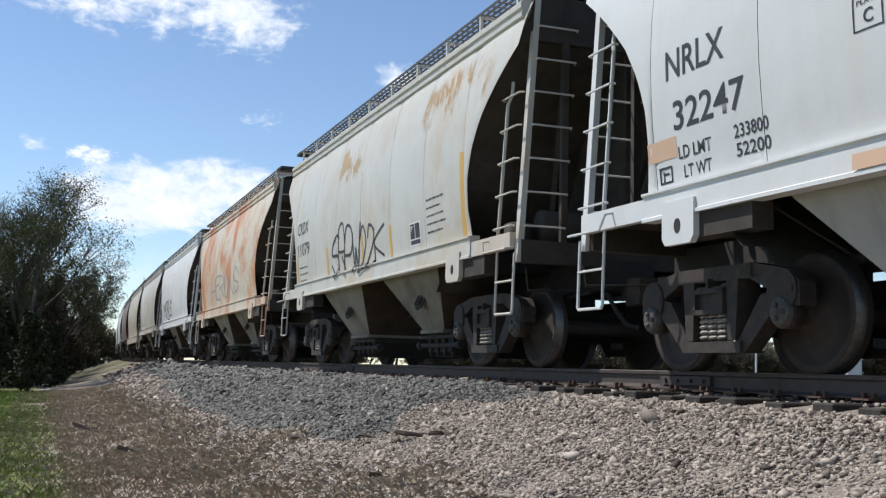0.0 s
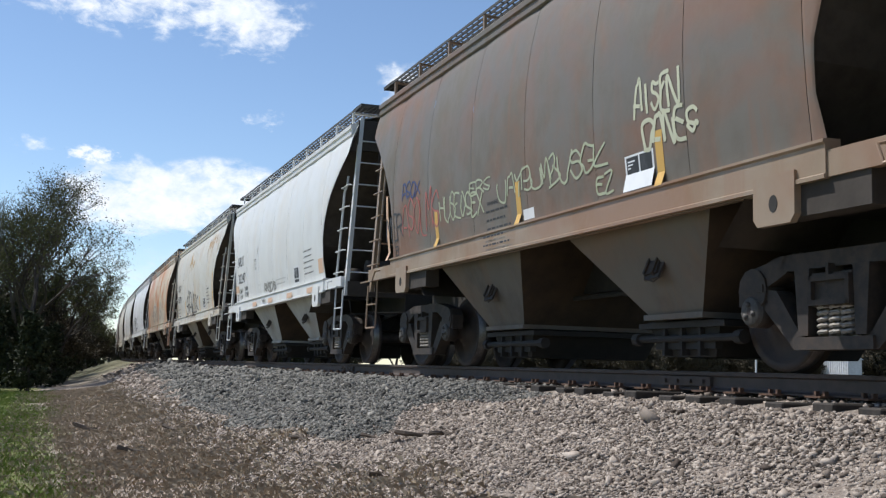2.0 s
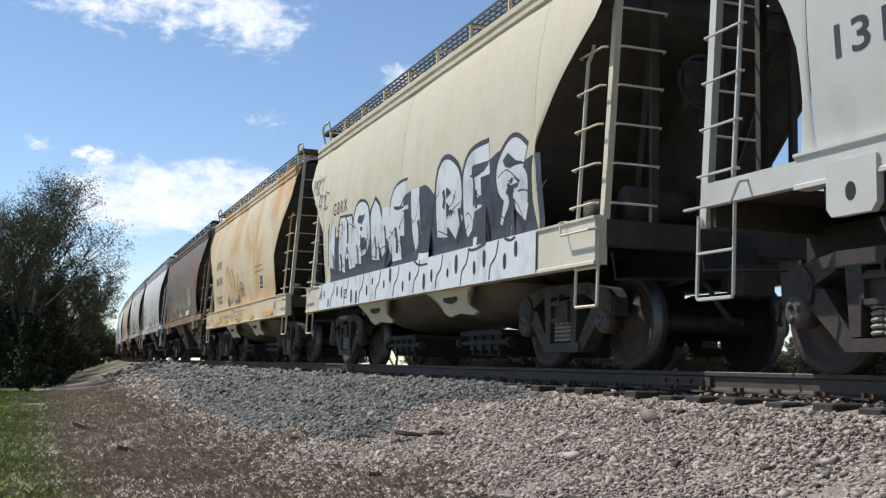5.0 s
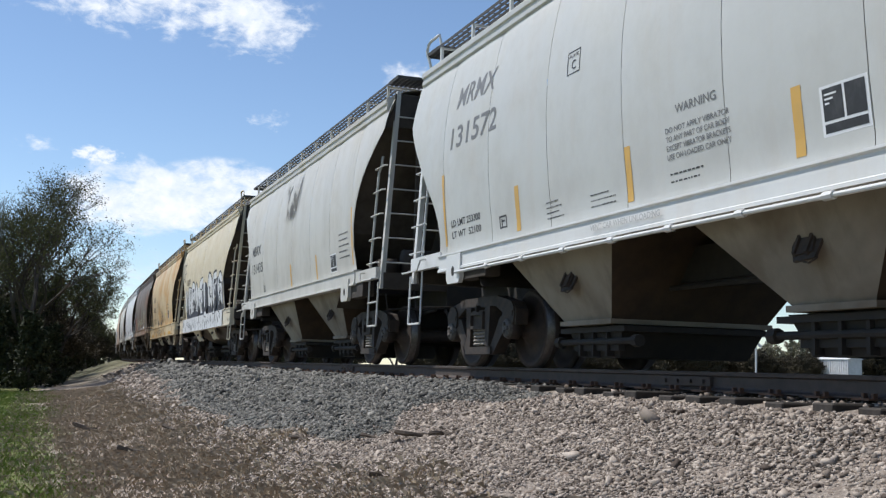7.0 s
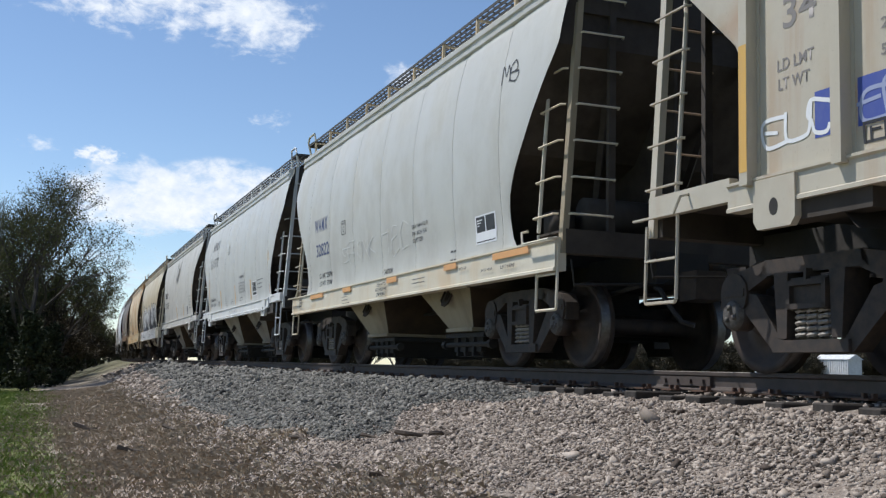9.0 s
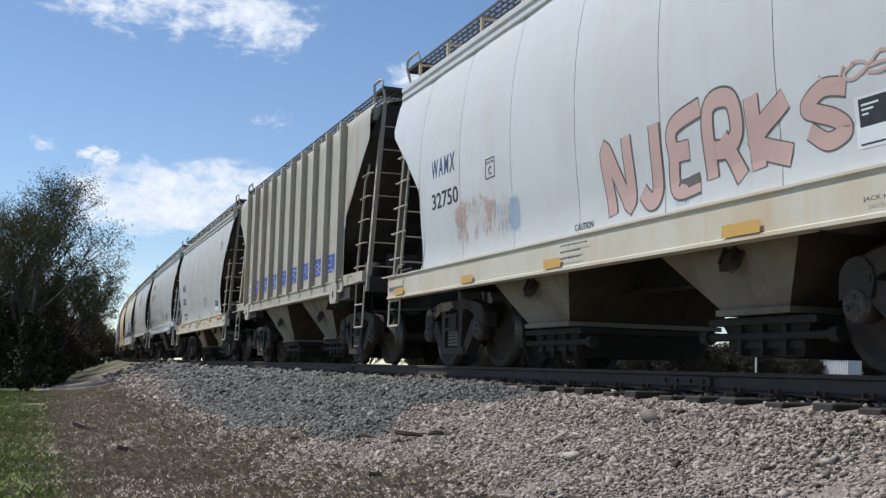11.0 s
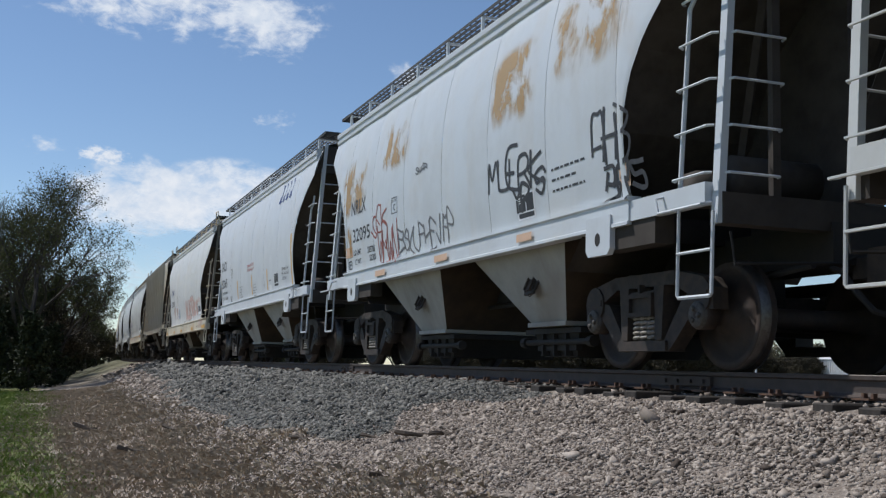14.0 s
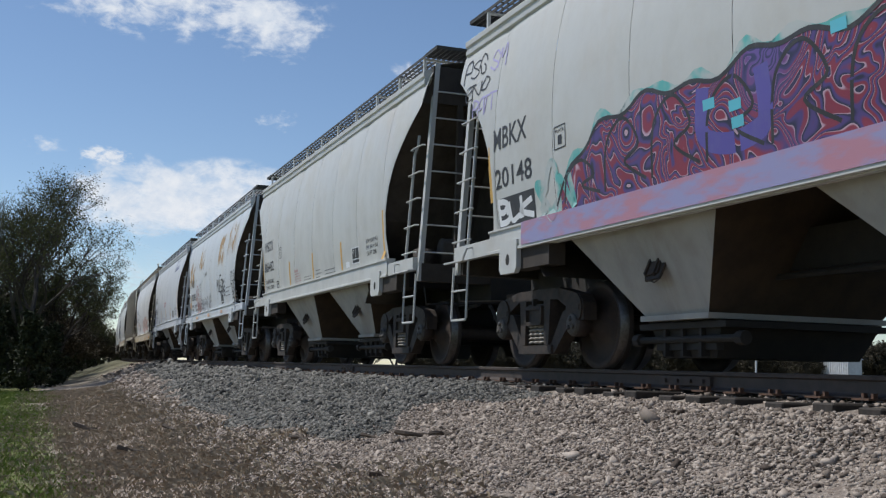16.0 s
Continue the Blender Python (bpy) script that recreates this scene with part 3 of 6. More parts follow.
def hopper_car(label, body, style="round", kind="slim", panels=8, sill_paint=None, under=None, brake=False, iron=None, ends=None):
    CAR["half"], CAR["sill_top"] = (6.03 if kind == "deep" else 6.22), SILLS[kind][1]
    boxed = kind in ("deep", "skirt")
    car = thing("hopper_car", label, "freight car", "train of covered hopper cars")
    sp = sill_paint or body
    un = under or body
    # end parts default to the dark brown with their shade in its colour
    ends = ends or M_GRIME_SHADE
    # posts of boxed cars take the underside paint, its painted shade included
    posts = un if boxed else sp
    cuts = [-6.4] + [-4.8 + 9.6 * i / (panels - 2) for i in range(panels - 1)] + [6.4]
    CAR["cuts"] = cuts
    for i in range(panels):
        a, b = cuts[i], cuts[i + 1]
        shared("side_panel", ("panel", i, panels, style), lambda bm: side_panel(bm, a, b, style, -1), body, car, smooth=True)
    shared("far_side", ("far", style), lambda bm: far_side(bm, style), body, car, smooth=True)
    shared("roof", "roof", roof, body, car)
    for s in (-1, 1):
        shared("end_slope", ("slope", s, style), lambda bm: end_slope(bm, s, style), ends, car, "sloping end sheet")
        shared("eave_rail", ("eave", s), lambda bm: eave_rail(bm, s), body, car)
        shared("side_sill", ("sill", s, kind), lambda bm: sill(bm, s, kind), sp, car)
        if not boxed:
            for q in (-1, 1):
                shared("end_channel", ("channel", s, q), lambda bm: end_channel(bm, s, q), sp, car)
            for x in (-4.33, 4.38):
                shared("jack_pad", ("pad", s), lambda bm: jack_pad(bm, s), sp, car, loc=(x, 0, 0))
                shared("lift_hole", ("hole", s), lambda bm: lift_hole(bm, s), M_DARK, car, "dark disc for the shade in a round lifting hole", loc=(x, 0, 0))
                shared("bolster_end", ("pad_box", s), lambda bm: pad_box(bm, s), M_GRIME_SHADE, car, "boxed bolster end with dirt and shade in its colour", loc=(x, 0, 0))
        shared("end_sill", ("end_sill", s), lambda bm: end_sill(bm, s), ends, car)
        shared("end_web", ("web", s), lambda bm: end_web(bm, s), M_GRIME_SHADE, car, "upright web plate under the slope with dirt and shade in its colour")
        shared("coupler", ("coupler", s), lambda bm: coupler(bm, s), M_IRON, car, "dark rusty knuckle coupler")
        shared("air_hose", ("hose", s), lambda bm: air_hose(bm, s), M_DARK, car, "black rubber air hose")
        shared("cut_lever", ("lever", s), lambda bm: cut_lever(bm, s), M_DARK, car)
        for ys in (-1, 1):
            shared("corner_post", ("post", s, ys), lambda bm: corner_post(bm, s, ys), posts, car)
        shared("inner_stile", ("stile", s), lambda bm: inner_stile(bm, s), sp, car)
        shared("stirrup_step", ("stirrup", s), lambda bm: stirrup(bm, s), sp, car, "thin steel stirrup step")
        shared("grab_iron", ("grab", s), lambda bm: grab_iron(bm, s), sp, car)
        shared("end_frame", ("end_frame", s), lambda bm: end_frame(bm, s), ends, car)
        shared("end_board", ("end_board", s), lambda bm: end_board(bm, s), M_GRATE, car, "open steel grating")
        shared("running_board", ("board", s), lambda bm: board(bm, s), M_GRATE, car, "open steel grating")
        if kind in ("deep", "skirt", "low"):
            shared("roof_grab", ("roof_grab", s), lambda bm: roof_grab(bm, s), sp, car)
        for k in range(5):
            z = 1.62 + 0.40 * k
            shared("rung", ("rung", s), lambda bm: rung(bm, s), sp, car, loc=(s * (CAR["half"] - HALF), ladder_y(z), z))
        for k in range(8):
            z = 1.62 + 0.40 * k
            if z < 4.3:
                shared("end_rung", ("end_rung", s), lambda bm: end_rung(bm, s), sp, car, loc=(s * (CAR["half"] - HALF), max(0, z - 1.2) * 0.06, z))
        truck(car, s * TC, iron or M_IRON)
    shared("air_tank", ("tank", 1), lambda bm: end_shelf(bm, 1), ends, car, smooth=True)
    for k in range(10):
        for s in (-1, 1):
            shared("board_post", ("board_post", s), lambda bm: board_post(bm, s), sp, car, loc=(sx(-5.85 + 1.3 * k), 0, 0))
    for x in (-3.9, -1.3, 1.3, 3.9):
        shared("hatch", "hatch", hatch, body, car, "round-edged roof hatch", loc=(x, 0, 0))
    for x in (-TC, TC):
        shared("brake_beam", "beam", brake_beam, M_DARK, car, "dark steel brake beam", loc=(x, 0, 0))
    shared("train_pipe", "pipe", train_pipe, M_DARK, car, "dark steel air pipe")
    shared("center_sill", "center_sill", center_sill, M_DARK, car, "dark steel centre sill")
    if kind == "deep":
        shared("belly", "belly", belly, P["under_dark"], car, "rounded belly darkened in colour for dust and shade", smooth=True)
        for q in (-1, 1):
            shared("saddle_plate", ("saddle", q), lambda bm: saddle(bm, q), un, car, "tan saddle plate with a dark disc for its hole")
            shared("saddle_hole", ("saddle_hole", q), lambda bm: saddle_hole(bm, q), M_DARK, car)
            shared("outlet_gate", "gate", gate, M_DARK, car, "dark steel outlet gate", loc=(q * 1.7, -0.2, 0.02))
    else:
        for i, (x0, x1, b0, b1) in enumerate(((-3.44, -0.34, -2.24, -1.19), (0.36, 3.48, 1.72, 2.62))):
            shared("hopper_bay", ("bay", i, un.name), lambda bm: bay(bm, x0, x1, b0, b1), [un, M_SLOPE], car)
            shared("outlet_gate", "gate", gate, M_DARK, car, "dark steel outlet gate", loc=((b0 + b1) / 2, -0.2, 0))
            br = shared("vibrator_bracket", "bracket", bracket, M_IRON, car, "blackened cast vibrator bracket", loc=((b0 + b1) / 2 - 0.02, -1.185, 0.99))
            br.rotation_euler = (radians(-23.6), 0, 0)
    if style == "rib":
        for k in range(10):
            shared("side_rib", "rib", rib, body, car, "vertical steel side rib", loc=(-4.64 + 1.031 * k, 0, 0))
    if brake:
        shared("brake_wheel", "brake_wheel", brake_wheel, ends, car, "spoked hand-brake wheel")
        shared("brake_housing", "brake_housing", brake_housing, ends, car, "hand-brake gear housing")
        shared("brake_rod", "brake_rod", brake_rod, M_DARK, car)
    return car


# ---------------------------------------------------------------- ground
BANK_U = (-2500, -60, -8, -3.2, -1.6, 0, 1.42, 1.75, 2.5, 3.4, 4.4, 5.5, 6.4, 9, 30, 60, 2500)
BANK_Z = (-1.9, -1.6, -1.4, -0.85, -0.25, -0.21, -0.22, -0.29, -0.58, -0.92, -1.17, -1.34, -1.43, -1.52, -1.7, -1.8, -2.0)


def bank(u, s):
    z = float(np.interp(u, BANK_U, BANK_Z))
    if s < 12 and 0.9 < u < 3.5:
        z -= 0.065 * min(1.0, (12 - s) / 1.0) * min(1.0, (u - 0.9) / 0.3) * min(1.0, (3.5 - u) / 1.2)
    if u > 1.5:
        k = min(1.0, (u - 1.5) / 1.5)
        z += k * (0.07 * noise.noise((s * 0.35, u * 0.5, 0.0)) + 0.035 * noise.noise((s * 1.3, u * 1.6, 3.0)))
        if 0 < s - 11 < 40 and u < 4.2:
            z += 0.07 * min(1.0, (s - 11) / 1.0) * min(1.0, (51 - s) / 10) * max(0.0, 1 - abs(u - 2.5) / 1.4)
    return z


def ground_place(s, u):
    c = max(-59.0, min(430.0, s))
    v = max(-60.0, min(60.0, u))
    x, y, _ = on_track(c, v)
    lift = 0.001048 * c + 1.48e-6 * c * c if abs(u) < 30 else 0.0
    return Vector((x - (s - c), y - (u - v), bank(u, s) + lift))


def ground_material():
    w = Mat("bank_ground")
    sep = w.t.nodes.new("ShaderNodeSeparateXYZ")
    w.put(sep.inputs[0], w.co)
    ruff = w.noise(0.55, 5, 0.65, 0.0, 1.0)
    fine = w.noise(3.2, 5, 0.7, 0.2, 0.8)
    y = w.math("ADD", sep.outputs[1], w.math("MULTIPLY", w.math("SUBTRACT", ruff, 0.5), 2.2))
    y = w.math("ADD", y, w.math("MULTIPLY", w.math("SUBTRACT", fine, 0.5), 0.7))
    grains = w.noise(46.0, 3, 0.7, 0.3, 0.72)
    gravel = w.mix(grains, (0.33, 0.28, 0.235), (0.19, 0.158, 0.134))
    gravel = w.mix(w.noise(7.0, 3, 0.6, 0.45, 0.8), gravel, (0.16, 0.11, 0.08))
    dry = w.mix(w.noise((9.0, 14.0, 9.0), 5, 0.7, 0.3, 0.7), (0.40, 0.33, 0.27), (0.27, 0.22, 0.18))
    dry = w.mix(w.noise(1.1, 4, 0.6, 0.45, 0.75, 0, 9), dry, (0.27, 0.22, 0.17))
    green = w.mix(w.noise(6.0, 5, 0.7, 0.3, 0.7), (0.12, 0.16, 0.03), (0.19, 0.18, 0.06))
    c = w.mix(w.ramp(y, -4.6, -3.5), dry, gravel)
    c = w.mix(w.ramp(y, -6.6, -5.9), green, c)
    far = w.math("MAXIMUM", w.ramp(sep.outputs[1], 4.0, 9.0), w.ramp(sep.outputs[0], -45.0, -80.0))
    c = w.mix(far, c, w.mix(fine, (0.12, 0.13, 0.06), (0.17, 0.14, 0.09)))
    return w.done(c, 0.95, 0.0, w.math("ADD", grains, fine), 0.6, 0.02)


def build_ground():
    ss = [-3000, -500, -59] + [-20 + 0.9 * i for i in range(29)] + [6.2 + 0.45 * i for i in range(110)] + [56 + 2.5 * i for i in range(40)] + [160 + 18 * i for i in range(16)] + [600, 1200, 3000]
    us = [-2500, -900, -300, -120, -60, -30, -15, -8, -5, -3.2, -2.4, -1.6, -0.8, 0, 0.8, 1.42] + [1.6 + 0.24 * i for i in range(28)] + [8.8, 10, 13, 18, 30, 60, 140, 400, 1000, 2500]
    vs = [ground_place(s, u) for s in ss for u in us]
    n = len(us)
    fs = [(i * n + j, i * n + j + 1, (i + 1) * n + j + 1, (i + 1) * n + j) for i in range(len(ss) - 1) for j in range(n - 1)]
    me = bpy.data.meshes.new("ground")
    me.from_pydata([tuple(v) for v in vs], [], fs)
    me.materials.append(ground_material())
    me.polygons.foreach_set("use_smooth", [True] * len(me.polygons))
    return tagged(new("ground", me), "sloping gravel railway bank running down to dry weeds and grass", "ground", kind="structure")


ground = build_ground()


def stone_material(name, a, b, c):
    w = Mat(name)
    g = w.t.nodes.new("ShaderNodeNewGeometry")
    o = w.t.nodes.new("ShaderNodeObjectInfo")
    k = w.math("FRACT", w.math("ADD", g.outputs["Random Per Island"], o.outputs["Random"]), 0.0)
    col = w.mix(w.ramp(k, 0.1, 0.6), a, b)
    col = w.mix(w.ramp(k, 0.78, 0.98), col, c)
    col = w.mix(w.math("MULTIPLY", w.noise(60.0, 3, 0.6, 0.4, 0.8), 0.35), col, tuple(0.6 * v for v in a))
    return w.done(col, 0.9, 0.0, w.noise(90.0, 3), 0.3, 0.003)


M_STONE_TAN = stone_material("tan_ballast", (0.15, 0.118, 0.094), (0.42, 0.355, 0.30), (0.07, 0.05, 0.038))
M_STONE_GREY = stone_material("grey_ballast", (0.05, 0.048, 0.044), (0.17, 0.163, 0.146), (0.26, 0.245, 0.22))
CUBE = np.array([(-1, -1, -1), (1, -1, -1), (1, 1, -1), (-1, 1, -1), (-1, -1, 1), (1, -1, 1), (1, 1, 1), (-1, 1, 1)], float)
CUBE_F = np.array([(3, 2, 1, 0), (4, 5, 6, 7), (0, 1, 5, 4), (1, 2, 6, 5), (2, 3, 7, 6), (3, 0, 4, 7)])


def in_grey(x, u):
    edge = -11.2 - 0.6 * math.sin(u * 3.1) + 0.5 * noise.noise((x * 0.8, u * 1.2, 7.0))
    low = float(np.interp(-x, (11, 13, 16, 22, 40), (2.9, 3.4, 3.7, 3.6, 2.6))) + 0.5 * noise.noise((x * 0.7, u * 0.7, 2.0))
    return -55 < x < edge and u < low


def scatter_stones():
    rng = np.random.default_rng(5)
    sets = {"tan": [], "grey": []}
    for x0, x1, u0, u1, per, big in ((-12, -2.6, 1.36, 4.9, 2900, 0.0118), (-22, -12, 1.2, 4.6, 1500, 0.0165), (-36, -22, 1.25, 4.2, 420, 0.028), (-62, -36, 1.3, 3.6, 70, 0.055), (-16, -3, -0.6, 1.3, 110, 0.02)):
        n = int((x1 - x0) * (u1 - u0) * per)
        xs, us = rng.uniform(x0, x1, n), rng.uniform(u0, u1, n)
        for x, u in zip(xs, us):
            g = in_grey(x, u)
            fade = 3.9 + 0.9 * noise.noise((x * 0.5, 1.0, 5.0))
            if not g and u > fade and rng.random() < (u - fade) * 1.1:
                continue
            if not g and x < -24 and rng.random() < 0.55:
                continue
            sets["grey" if g else "tan"].append((x, u, big * (1.05 if g else 1.0)))
    for key, rows in sets.items():
        n = len(rows)
        base = np.array([ground_place(-x, u) for x, u, _ in rows])
        size = np.array([r[2] for r in rows])[:, None] * np.exp(rng.normal(-0.08, 0.42, (n, 1))) * rng.uniform(0.6, 1.2, (n, 3)) * np.array([1.25, 0.95, 0.62])
        v = CUBE[None] * rng.uniform(0.35, 1.0, (n, 8, 3)) * size[:, None, :]
        a, b, c = rng.uniform(0, 6.28, n), rng.normal(0, 0.45, n), rng.normal(0, 0.45, n)
        ca, sa, cb, sb, cc, sc = np.cos(a), np.sin(a), np.cos(b), np.sin(b), np.cos(c), np.sin(c)
        y1, z1 = v[..., 1] * cb[:, None] - v[..., 2] * sb[:, None], v[..., 1] * sb[:, None] + v[..., 2] * cb[:, None]
        x2, z2 = v[..., 0] * cc[:, None] + z1 * sc[:, None], -v[..., 0] * sc[:, None] + z1 * cc[:, None]
        x3, y3 = x2 * ca[:, None] - y1 * sa[:, None], x2 * sa[:, None] + y1 * ca[:, None]
        p = np.stack([x3, y3, z2], -1) + base[:, None, :] + np.array([0, 0, 1.0]) * (size[:, None, 2:3] * 0.45)
        f = (CUBE_F[None] + 8 * np.arange(n)[:, None, None]).reshape(-1, 4)
        me = bpy.data.meshes.new("ballast_stones")
        me.vertices.add(n * 8)
        me.vertices.foreach_set("co", p.reshape(-1))
        me.loops.add(f.size)
        me.loops.foreach_set("vertex_index", f.reshape(-1).astype(np.int32))
        me.polygons.add(len(f))
        me.polygons.foreach_set("loop_start", np.arange(0, f.size, 4, dtype=np.int32))
        me.update(calc_edges=True)
        me.materials.append(M_STONE_GREY if key == "grey" else M_STONE_TAN)
        tagged(new("ballast_stones", me), "loose crushed %s ballast stones on the bank" % ("dark grey" if key == "grey" else "tan and pinkish"), "gravel", kind="stuff")


scatter_stones()


# ---------------------------------------------------------------- track
RAIL = [(-0.075, -0.178), (0.075, -0.178), (0.075, -0.166), (0.018, -0.150), (0.009, -0.135), (0.009, -0.048), (0.034, -0.036), (0.036, -0.006), (0.030, 0.0),
        (-0.030, 0.0), (-0.036, -0.006), (-0.034, -0.036), (-0.009, -0.048), (-0.009, -0.135), (-0.018, -0.150), (-0.075, -0.166)]


def build_rail(u, label):
    bm = bmesh.new()
    rings = []
    for s in [-40, -20] + [-10 + 2.5 * i for i in range(45)] + [104 + 8 * i for i in range(40)]:
        rings.append([bm.verts.new(on_track(s, u + a, z)) for a, z in RAIL])
    n = len(RAIL)
    for a, b in zip(rings, rings[1:]):
        for k in range(n):
            bm.faces.new((a[k], a[(k + 1) % n], b[(k + 1) % n], b[k])).material_index = 1 if k in (7, 8, 9) else 0
    ob = new("rail", mesh_of("rail", bm, [M_RAIL, M_RAILTOP]))
    return tagged(ob, label, "rail", kind="structure")


near_rail = build_rail(0.755, "rust-brown steel rail with a bright worn head")
far_rail = build_rail(-0.755, "rust-brown steel rail with a bright worn head")


def joint_bar(s):
    bm = bmesh.new()
    box(bm, -0.42, 0.42, -0.045, -0.012, -0.135, -0.05)
    for k in (-0.32, -0.11, 0.11, 0.32):
        box(bm, k - 0.018, k + 0.018, -0.07, -0.04, -0.11, -0.075)
    ob = part("joint_bar", bm, M_RAIL, near_rail, "bolted steel joint bar")
    ob.matrix_basis = track_pose(s) @ pose(0, -0.755, 0)


joint_bar(8.9)
joint_bar(20.8)


def build_ties():
    bm = bmesh.new()
    box(bm, -0.115, 0.115, -1.31, 1.31, -0.36, -0.185)
    bmesh.ops.bevel(bm, geom=bm.edges[:], offset=0.012, segments=1, affect="EDGES")
    me = mesh_of("tie", bm, M_TIE)
    bm = bmesh.new()
    for y in (-0.755, 0.755):
        box(bm, -0.09, 0.09, y - 0.19, y + 0.19, -0.186, -0.172)
        for x, dy in ((-0.05, -0.10), (0.05, -0.10), (0.0, 0.10)):
            box(bm, x - 0.012, x + 0.012, y + dy - 0.02, y + dy + 0.02, -0.175, -0.135)
    plate = mesh_of("tie_plate", bm, M_RUST)
    rnd = random.Random(3)
    bed = thing("tie_row", "weathered dark wooden railway ties half sunk in ballast", "railway tie", kind="structure")
    s = -6.0
    while s < 110:
        for name, me_ in (("tie", me), ("tie_plate", plate)):
            ob = new(name, me_)
            ob.parent = bed
            ob.matrix_basis = track_pose(s) @ pose(0, 0 if name == "tie_plate" else rnd.uniform(-0.05, 0.05), 0 if name == "tie_plate" else rnd.uniform(-0.04, -0.005), 0, 0, rnd.uniform(-1.2, 1.2))
        s += rnd.uniform(0.47, 0.56)


build_ties()

# ---------------------------------------------------------------- trees
M_BARK = plain("bark", (0.065, 0.055, 0.045), (0.035, 0.03, 0.026), 12, 0.9)


def leaf_material(name, a, b):
    w = Mat(name)
    g = w.t.nodes.new("ShaderNodeNewGeometry")
    c = w.mix(g.outputs["Random Per Island"], a, b)
    w.b.inputs["Specular IOR Level"].default_value = 0.15
    return w.done(c, 0.7)


M_BUD = leaf_material("spring_buds", (0.055, 0.065, 0.022), (0.11, 0.11, 0.045))
M_CEDAR = leaf_material("cedar_green", (0.018, 0.026, 0.012), (0.045, 0.05, 0.022))
M_BRUSH = leaf_material("brush_leaves", (0.05, 0.045, 0.027), (0.09, 0.072, 0.048))
M_BLOSSOM = leaf_material("pale_blossom", (0.20, 0.20, 0.10), (0.34, 0.30, 0.24))


def quads_mesh(name, pts, size, rng, material, flat_k=1.0):
    n = len(pts)
    p = np.array(pts)
    a = rng.normal(size=(n, 3))
    a /= np.linalg.norm(a, axis=1)[:, None]
    b = np.cross(a, rng.normal(size=(n, 3)))
    b /= np.linalg.norm(b, axis=1)[:, None]
    sz = size * rng.uniform(0.6, 1.4, (n, 1))
    v = np.stack([p - a * sz, p + b * sz * 0.55, p + a * sz, p - b * sz * 0.55], 1).reshape(-1, 3)
    me = bpy.data.meshes.new(name)
    me.vertices.add(4 * n)
    me.vertices.foreach_set("co", v.reshape(-1))
    me.loops.add(4 * n)
    me.loops.foreach_set("vertex_index", np.arange(4 * n, dtype=np.int32))
    me.polygons.add(n)
    me.polygons.foreach_set("loop_start", np.arange(0, 4 * n, 4, dtype=np.int32))
    me.update(calc_edges=True)
    me.materials.append(material)
    return me


def make_tree(label, height, seed, leaves, per_tip, leaf_size, spread=0.55, depth=6, trunk_r=0.2, category="tree", name="tree", stems=1, up=0.12):
    rnd = random.Random(seed)
    rng = np.random.default_rng(seed)
    bm = bmesh.new()
    tips = []

    def grow(p, d, length, r, level):
        pts = [p]
        q, dd = p.copy(), d.copy()
        for _ in range(3):
            dd = (dd + Vector((rnd.gauss(0, 0.13), rnd.gauss(0, 0.13), rnd.gauss(0, 0.06) + up * 0.35))).normalized()
            q = q + dd * length / 3
            pts.append(q.copy())
        tube(bm, pts, r, 5 if level < 2 else 3, 0, r * 0.62)
        if level >= depth - 2:
            tips.extend((pts[1], pts[2]))
        if level >= depth:
            tips.append(pts[3])
            return
        kids = rnd.choice((2, 3, 3)) if level else 4
        for k in range(kids):
            t = rnd.uniform(0.45, 1.0) if k else 1.0
            base = pts[0].lerp(pts[3], t) if t < 1 else pts[3]
            side = Vector((rnd.gauss(0, 1), rnd.gauss(0, 1), rnd.gauss(0, 0.5))).normalized()
            nd = (dd + side * spread * rnd.uniform(0.7, 1.35) + Vector((0, 0, up))).normalized()
            grow(base, nd, length * rnd.uniform(0.62, 0.86), max(r * 0.58, 0.006), level + 1)

    for k in range(stems):
        lean = Vector((rnd.gauss(0, 0.25), rnd.gauss(0, 0.25), 1)).normalized() if stems > 1 else Vector((rnd.gauss(0, 0.05), rnd.gauss(0, 0.05), 1)).normalized()
        grow(Vector((rnd.gauss(0, 0.1) * (stems > 1), rnd.gauss(0, 0.1) * (stems > 1), -0.3)), lean, height * 0.27, trunk_r, 0)
    top = max(v.z for v in tips)
    for v in bm.verts:
        v.co *= height / top
    tree = thing(name, label, category)
    part("trunk", bm, M_BARK, tree)
    pts = []
    for v in tips:
        for _ in range(per_tip):
            o = Vector((rnd.gauss(0, 1), rnd.gauss(0, 1), rnd.gauss(0, 1))) * 0.12 * height / 8
            pts.append(tuple(v * (height / top) + o))
    if pts:
        ob = new("crown", quads_mesh("crown", pts, leaf_size, rng, leaves))
        ob.parent = tree
    return tree


